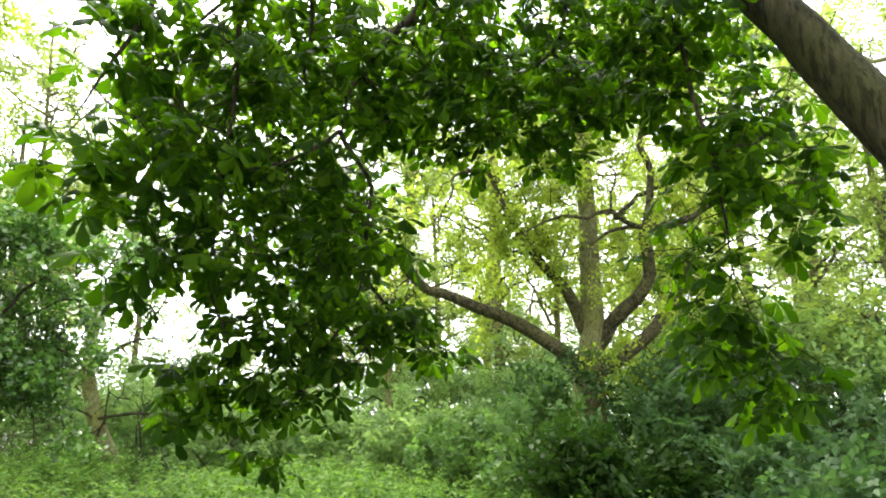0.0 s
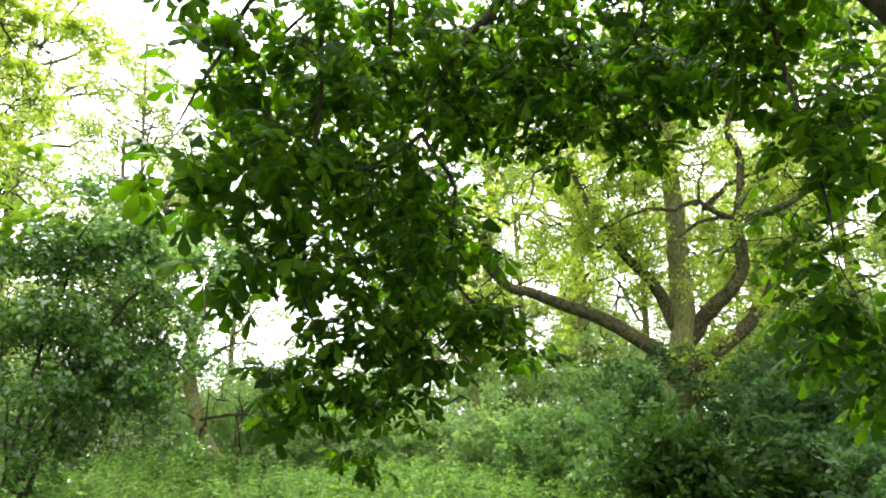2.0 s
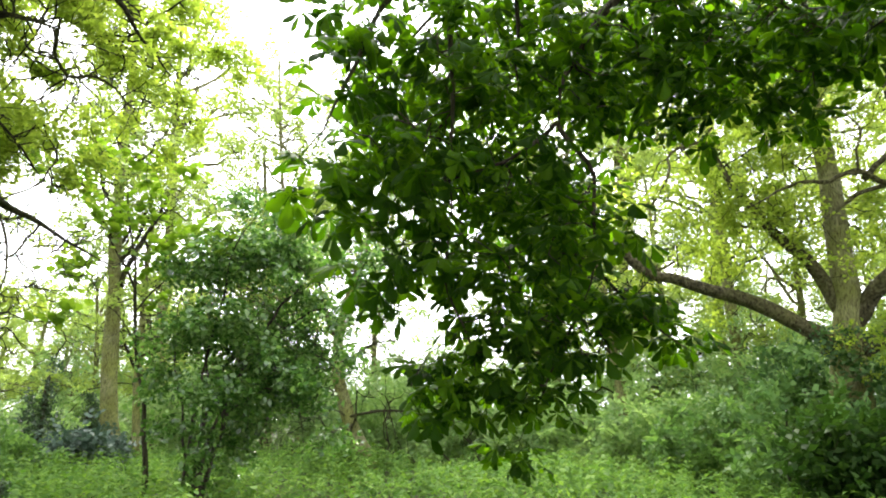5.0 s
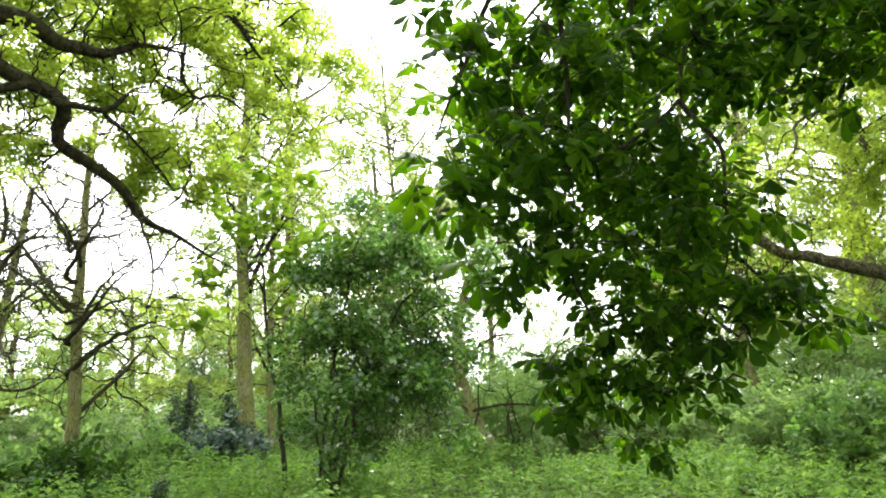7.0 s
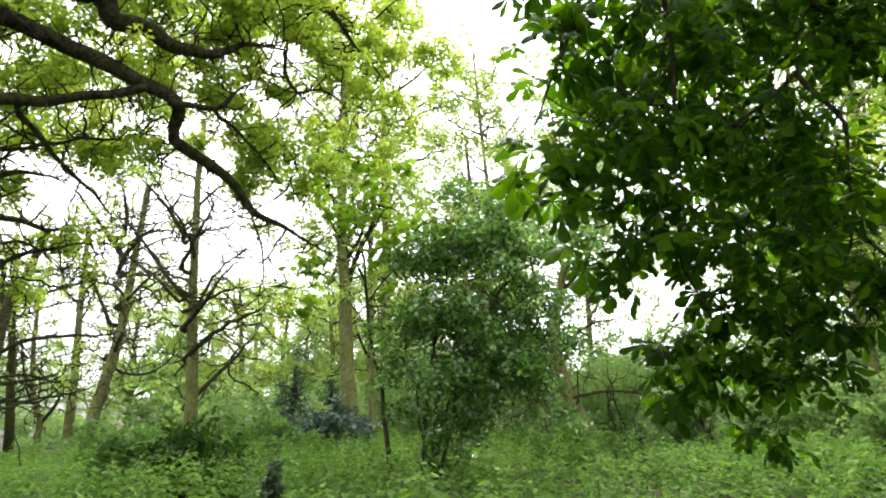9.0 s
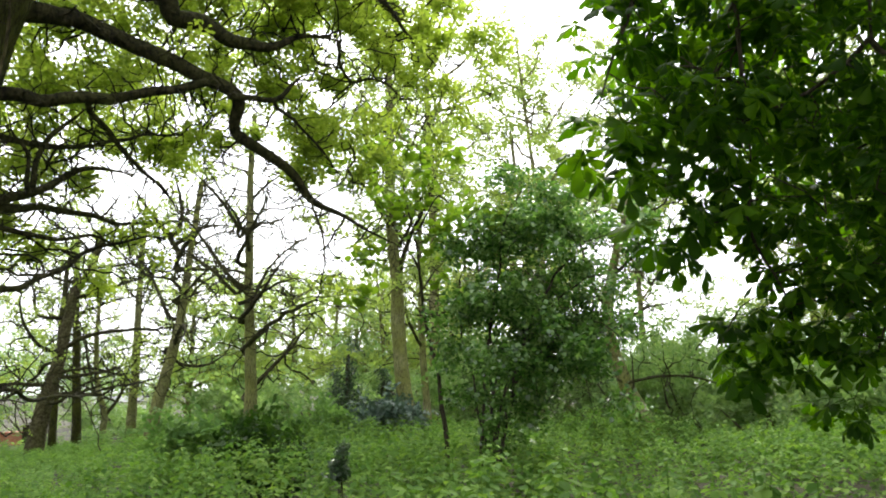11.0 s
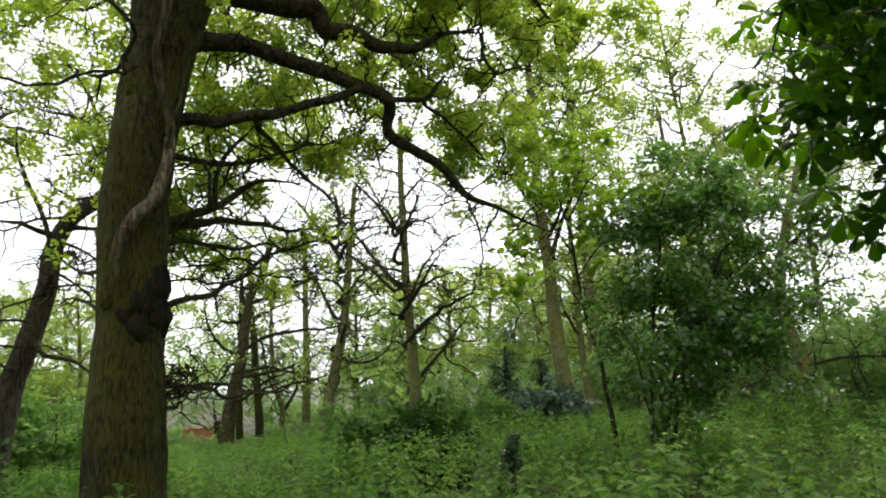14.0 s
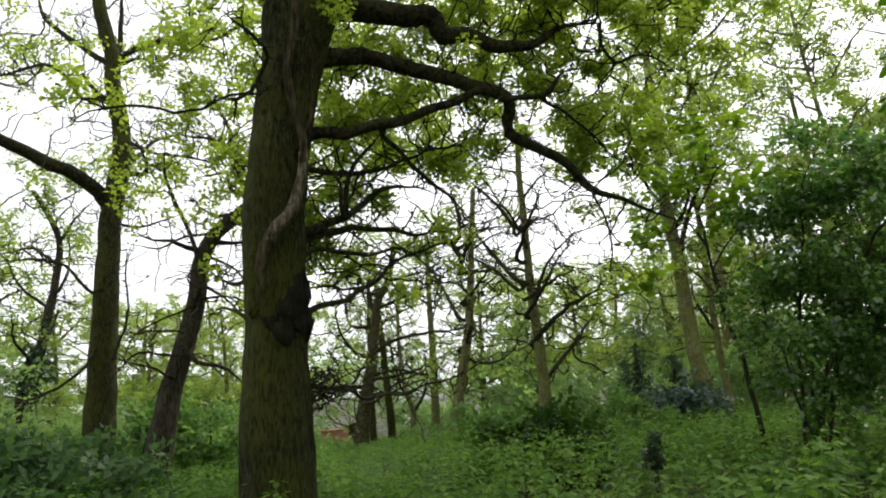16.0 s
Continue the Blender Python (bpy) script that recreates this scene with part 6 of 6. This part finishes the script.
# ---- tall bushes under the far trees ----
GROWTH = []
for q, (wd, ht) in enumerate(((4.6, 3.4), (3.8, 2.8), (5.0, 4.6))):
    b_, ms = dome(0, 0.0, wd, ht, 22, 0.0)
    ms += [((rng.normal(0, wd * 0.25), rng.normal(0, wd * 0.25), ht * rng.uniform(0.55, 0.9)), wd * 0.3, wd * 0.3, ht * 0.10, 5) for _ in range(6)]
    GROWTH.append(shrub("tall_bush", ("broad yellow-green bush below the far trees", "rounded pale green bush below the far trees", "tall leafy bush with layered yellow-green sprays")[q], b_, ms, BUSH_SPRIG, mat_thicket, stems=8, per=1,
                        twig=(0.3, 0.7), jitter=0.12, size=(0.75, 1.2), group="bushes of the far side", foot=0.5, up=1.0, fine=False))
# heading, distance, kind, size
STOREY = []
STOREY += [(83, 18, 1, 0.5), (78.5, 18, 1, 0.5), (90, 19, 0, 0.6), (85, 25, 0, 0.6), (76.5, 25, 0, 0.6), (54, 26, 1, 0.9), (49, 22, 1, 0.8), (44.5, 26, 0, 0.8), (38, 22, 1, 1.0), (31, 21, 0, 1.0), (24, 23, 2, 0.6), (18, 21, 0, 0.8), (11, 23, 2, 0.8), (4, 21, 1, 1.0), (-3, 20, 0, 1.0), (-9, 21, 2, 0.85), (-15, 18, 0, 1.1), (-20, 20, 2, 1.1), (-26, 17, 0, 1.2), (-31, 18, 2, 1.1)]
STOREY += [(-37, 15, 0, 1.1), (96, 17, 0, 1.0), (67.3, 45, 2, 1.2), (59.5, 70, 2, 1.0), (56, 60, 2, 1.2), (62, 64, 2, 1.2), (59.9, 36, 1, 0.6), (63.1, 37, 1, 0.7), (61.4, 40, 1, 0.5)]
used = set()
for q, (az, dist, kd, sc) in enumerate(STOREY):
    x, y = -math.sin(radians(az)) * dist, math.cos(radians(az)) * dist
    m = Matrix.Translation((x, y, float(ground_height(x, y)) - 0.05)) @ Matrix.Rotation(q * 2.1, 4, "Z")
    ob = copy_thing(GROWTH[kd], m) if kd in used else GROWTH[kd]
    ob.matrix_basis = m
    used.add(kd)
    ob.scale = (sc, sc, sc)

# ---- thicket that closes the view between the trunks ----
rng = np.random.default_rng(51)
pts = []
for i in range(110):
    a_ = rng.uniform(radians(-60), radians(125))
    d = rng.uniform(20, 46)
    x, y = -math.sin(a_) * d, math.cos(a_) * d
    z = float(ground_height(x, y))
    w, h = rng.uniform(1.2, 2.8), rng.uniform(1.1, 2.6) * (0.35 + d / 22)
    if radians(56.8) < a_ < radians(63) or radians(65) < a_ < radians(69.6):
        continue
    n_ = int(44 * w)
    q = unit(rng.normal(0, 1, (n_, 3))) * rng.uniform(0.4, 1.0, (n_, 1))
    q[:, 2] = np.abs(q[:, 2])
    pts.append(np.array([x, y, z]) + q * np.array([w, w, h * 1.3]) * rng.uniform(0.85, 1.15, (n_, 1)))
pts = np.vstack(pts)
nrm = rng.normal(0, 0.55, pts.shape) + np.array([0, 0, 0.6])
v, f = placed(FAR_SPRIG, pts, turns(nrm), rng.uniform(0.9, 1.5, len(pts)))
tagged(new("far_thicket", mesh_np("far_thicket", v, f, mat_thicket)), "thicket of bushes between the far trees, haze in their pale green", "undergrowth", kind="stuff")

# ---- garden wall and pale house beyond the wood ----


def box(bm, x0, x1, y0, y1, z0, z1):
    bmesh.ops.create_cube(bm, size=1.0, matrix=Matrix.Translation(((x0 + x1) / 2, (y0 + y1) / 2, (z0 + z1) / 2)) @ Matrix.Diagonal((x1 - x0, y1 - y0, z1 - z0, 1)))


def boxes(name, rows, mat, parent, label="", bevel=0.01):
    bm = bmesh.new()
    for r_ in rows:
        box(bm, *r_)
    bmesh.ops.bevel(bm, geom=bm.edges[:], offset=bevel, segments=1, affect="EDGES")
    me = bpy.data.meshes.new(name)
    bm.to_mesh(me)
    bm.free()
    me.materials.append(mat)
    ob = new(name, me)
    ob.parent = parent
    return tagged(ob, label)


mat_brick, n, l, p = nodes_of("red_brick")
br = n.new("ShaderNodeTexBrick")
br.inputs["Color1"].default_value, br.inputs["Color2"].default_value, br.inputs["Mortar"].default_value = (0.42, 0.13, 0.075, 1), (0.50, 0.18, 0.10, 1), (0.40, 0.34, 0.28, 1)
br.inputs["Scale"].default_value = 4.4
tc = n.new("ShaderNodeTexCoord")
sw = n.new("ShaderNodeMapping")
sw.inputs["Rotation"].default_value = (radians(90), 0, 0)
l.new(tc.outputs["Object"], sw.inputs["Vector"])
l.new(sw.outputs["Vector"], br.inputs["Vector"])
l.new(br.outputs["Color"], p.inputs["Base Color"])
p.inputs["Roughness"].default_value = 0.9
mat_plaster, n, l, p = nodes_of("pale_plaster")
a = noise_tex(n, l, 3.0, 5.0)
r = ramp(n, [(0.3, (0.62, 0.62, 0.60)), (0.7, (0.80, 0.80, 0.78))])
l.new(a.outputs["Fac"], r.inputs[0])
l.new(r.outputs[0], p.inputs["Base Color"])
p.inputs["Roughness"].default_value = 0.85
mat_slate, n, l, p = nodes_of("grey_slate")
a = noise_tex(n, l, 9.0, 4.0)
r = ramp(n, [(0.3, (0.07, 0.07, 0.075)), (0.7, (0.14, 0.14, 0.15))])
l.new(a.outputs["Fac"], r.inputs[0])
l.new(r.outputs[0], p.inputs["Base Color"])
mat_pane, n, l, p = nodes_of("window_glass")
p.inputs["Base Color"].default_value, p.inputs["Roughness"].default_value, p.inputs["Specular IOR Level"].default_value = (0.02, 0.025, 0.03, 1), 0.05, 0.8
w_at = (-34.78, 13.69, -0.94)
wall = thing("garden_wall", (w_at[0], w_at[1], w_at[2] - 0.1), "low red brick garden wall beyond the trees", "wall")
boxes("wall_face", [(-0.85, 0.55, -0.11, 0.11, 0, 0.72)], mat_brick, wall)
boxes("coping", [(-0.89, 0.55, -0.15, 0.15, 0.72, 0.78)], mat_brick, wall, "brick coping laid on edge")
# plain block standing in for a dark tree trunk at the wall's end
boxes("trunk_block", [(0.55, 0.95, -0.2, 0.2, 0, 1.05)], mat_bark_dark, wall, "dark tree trunk beside the wall, built as a plain block")
wall.rotation_euler = (0, 0, radians(66))
h_at = (-46.05, 24.83, -1.08)
h_z = float(ground_height(h_at[0], h_at[1]))
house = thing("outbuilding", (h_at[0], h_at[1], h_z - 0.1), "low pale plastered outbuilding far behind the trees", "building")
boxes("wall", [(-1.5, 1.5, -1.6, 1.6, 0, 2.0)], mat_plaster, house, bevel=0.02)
bm = bmesh.new()
pr = [bm.verts.new(c) for c in ((-1.7, -1.8, 1.97), (1.7, -1.8, 1.97), (1.7, 1.8, 1.97), (-1.7, 1.8, 1.97), (-1.7, 0, 2.3), (1.7, 0, 2.3))]
for q in ((0, 1, 5, 4), (2, 3, 4, 5), (1, 2, 5), (3, 0, 4), (3, 2, 1, 0)):
    bm.faces.new([pr[i] for i in q])
me = bpy.data.meshes.new("roof")
bm.to_mesh(me)
bm.free()
me.materials.append(mat_slate)
new("roof", me).parent = house
for x in (-0.75, 0.75):
    z = 0.8
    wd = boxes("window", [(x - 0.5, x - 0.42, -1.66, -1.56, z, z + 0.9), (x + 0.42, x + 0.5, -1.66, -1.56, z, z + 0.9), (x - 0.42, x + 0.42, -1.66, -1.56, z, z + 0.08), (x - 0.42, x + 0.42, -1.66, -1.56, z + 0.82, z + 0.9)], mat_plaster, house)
    boxes("pane", [(x - 0.42, x + 0.42, -1.63, -1.605, z + 0.08, z + 0.82)], mat_pane, wd, bevel=0.002)
house.rotation_euler = (0, 0, radians(63))

# ---- undergrowth ----


def nettle(seed, near):
    """A leafy stem: crossed pairs of broad toothed leaves, closest together towards the top."""
    g = np.random.default_rng(seed)
    h = g.uniform(0.6, 0.85)
    parts = []
    for k in range(5):
        z = h * (0.45, 0.66, 0.80, 0.92, 1.0)[k]
        L_ = (0.09, 0.10, 0.092, 0.076, 0.055)[k] * g.uniform(0.85, 1.15)
        for s in range((2, 3, 4, 4, 3)[k]):
            v, f = leaf(L_, L_ * 0.66, 0.38, 0.22) if near else small_leaf(L_, L_ * 0.72, 0.4, 0.22)
            a_ = s * 2 * math.pi / (2, 3, 4, 4, 3)[k] + k * 0.9 + g.normal(0, 0.25)
            m = np.array(Matrix.Rotation(a_, 3, "Z") @ Matrix.Rotation(g.normal(-0.12, 0.22), 3, "X") @ Matrix.Rotation(g.normal(0, 0.2), 3, "Y"))
            parts.append((v @ m.T + np.array([0, 0, z]) + m @ np.array([0, 0.02, 0]), f))
    if near:
        st = np.array([[(0, 0, 0), (0.02, 0.01, h * 0.5), (0, 0, h)]], float)
        parts.append(tubes(st, np.array([[0.005, 0.004, 0.003]]), 3))
    return join(parts)


rng = np.random.default_rng(52)
soup = []
for s in range(6):
    n_ = 2500
    az = rng.uniform(radians(-42), radians(105), n_)
    d = np.sqrt(rng.uniform(4.6 ** 2, 20.0 ** 2, n_))
    x, y = -np.sin(az) * d, np.cos(az) * d
    patch = np.array([noise.noise(Vector((a_ * 0.35, b_ * 0.35, 2.0))) + 0.6 * noise.noise(Vector((a_ * 1.1, b_ * 1.1, 7.0))) for a_, b_ in zip(x, y)])
    keep = rng.random(n_) < 0.78 + 0.6 * patch
    x, y, patch = x[keep], y[keep], patch[keep]
    at = np.stack([x, y, ground_height(x, y) - 0.03], -1)
    nrm = np.array([0, 0, 1.0]) + rng.normal(0, 0.12, at.shape)
    rot, size, close = turns(nrm), rng.uniform(0.75, 1.15, len(x)) * (1 + 0.32 * patch), np.hypot(x, y) < 8
    size = size * np.where((x < -1.6 * y) & (np.hypot(x, y) > 11), 0.7, 1.0)
    size = size * np.where((np.arctan2(-x, y) > radians(64.5)) & (np.arctan2(-x, y) < radians(70)) & (np.hypot(x, y) > 8), 0.6, 1.0)
    soup.append(placed(nettle(40 + s, True), at[close], rot[close], size[close]))
    soup.append(placed(nettle(40 + s, False), at[~close], rot[~close], size[~close]))
# low growth towards the garden wall
az, d = rng.uniform(radians(63.5), radians(71), 1100), np.sqrt(rng.uniform(7.5 ** 2, 30.0 ** 2, 1100))
x, y = -np.sin(az) * d, np.cos(az) * d
at = np.stack([x, y, ground_height(x, y) - 0.03], -1)
low_v, low_f = nettle(47, False)
soup.append(placed((low_v * np.array([1.15, 1.15, 0.62]), low_f), at, turns(np.array([0, 0, 1.0]) + rng.normal(0, 0.15, at.shape)), rng.uniform(0.6, 0.95, len(x))))
# taller weeds further off between the trunks
az, d = rng.uniform(radians(36), radians(100), 1900), np.sqrt(rng.uniform(19.0 ** 2, 46.0 ** 2, 1900))
x, y = -np.sin(az) * d, np.cos(az) * d
at = np.stack([x, y, ground_height(x, y) - 0.03], -1)
soup.append(placed((low_v * np.array([2.2, 2.2, 0.8]), low_f), at, turns(np.array([0, 0, 1.0]) + rng.normal(0, 0.12, at.shape)), rng.uniform(0.8, 1.3, len(x)) * np.where((az > radians(64.5)) & (az < radians(70)), 0.55, 1.0)))
# thinner growth round the path and behind it
az, d = rng.uniform(0, 2 * math.pi, 3600), np.sqrt(rng.uniform(1.2 ** 2, 13.0 ** 2, 3600))
keep = (d < 3.4) | (az > radians(105)) & (az < radians(318))
x, y = -np.sin(az[keep]) * d[keep], np.cos(az[keep]) * d[keep]
at = np.stack([x, y, ground_height(x, y) - 0.03], -1)
soup.append(placed(nettle(48, False), at, turns(np.array([0, 0, 1.0]) + rng.normal(0, 0.15, at.shape)), rng.uniform(0.6, 0.95, len(x))))
v, f = join(soup)
tagged(new("nettles", mesh_np("nettles", v, f, mat_nettle)), "thick bed of fresh green nettles covering the woodland floor", "undergrowth", kind="stuff")
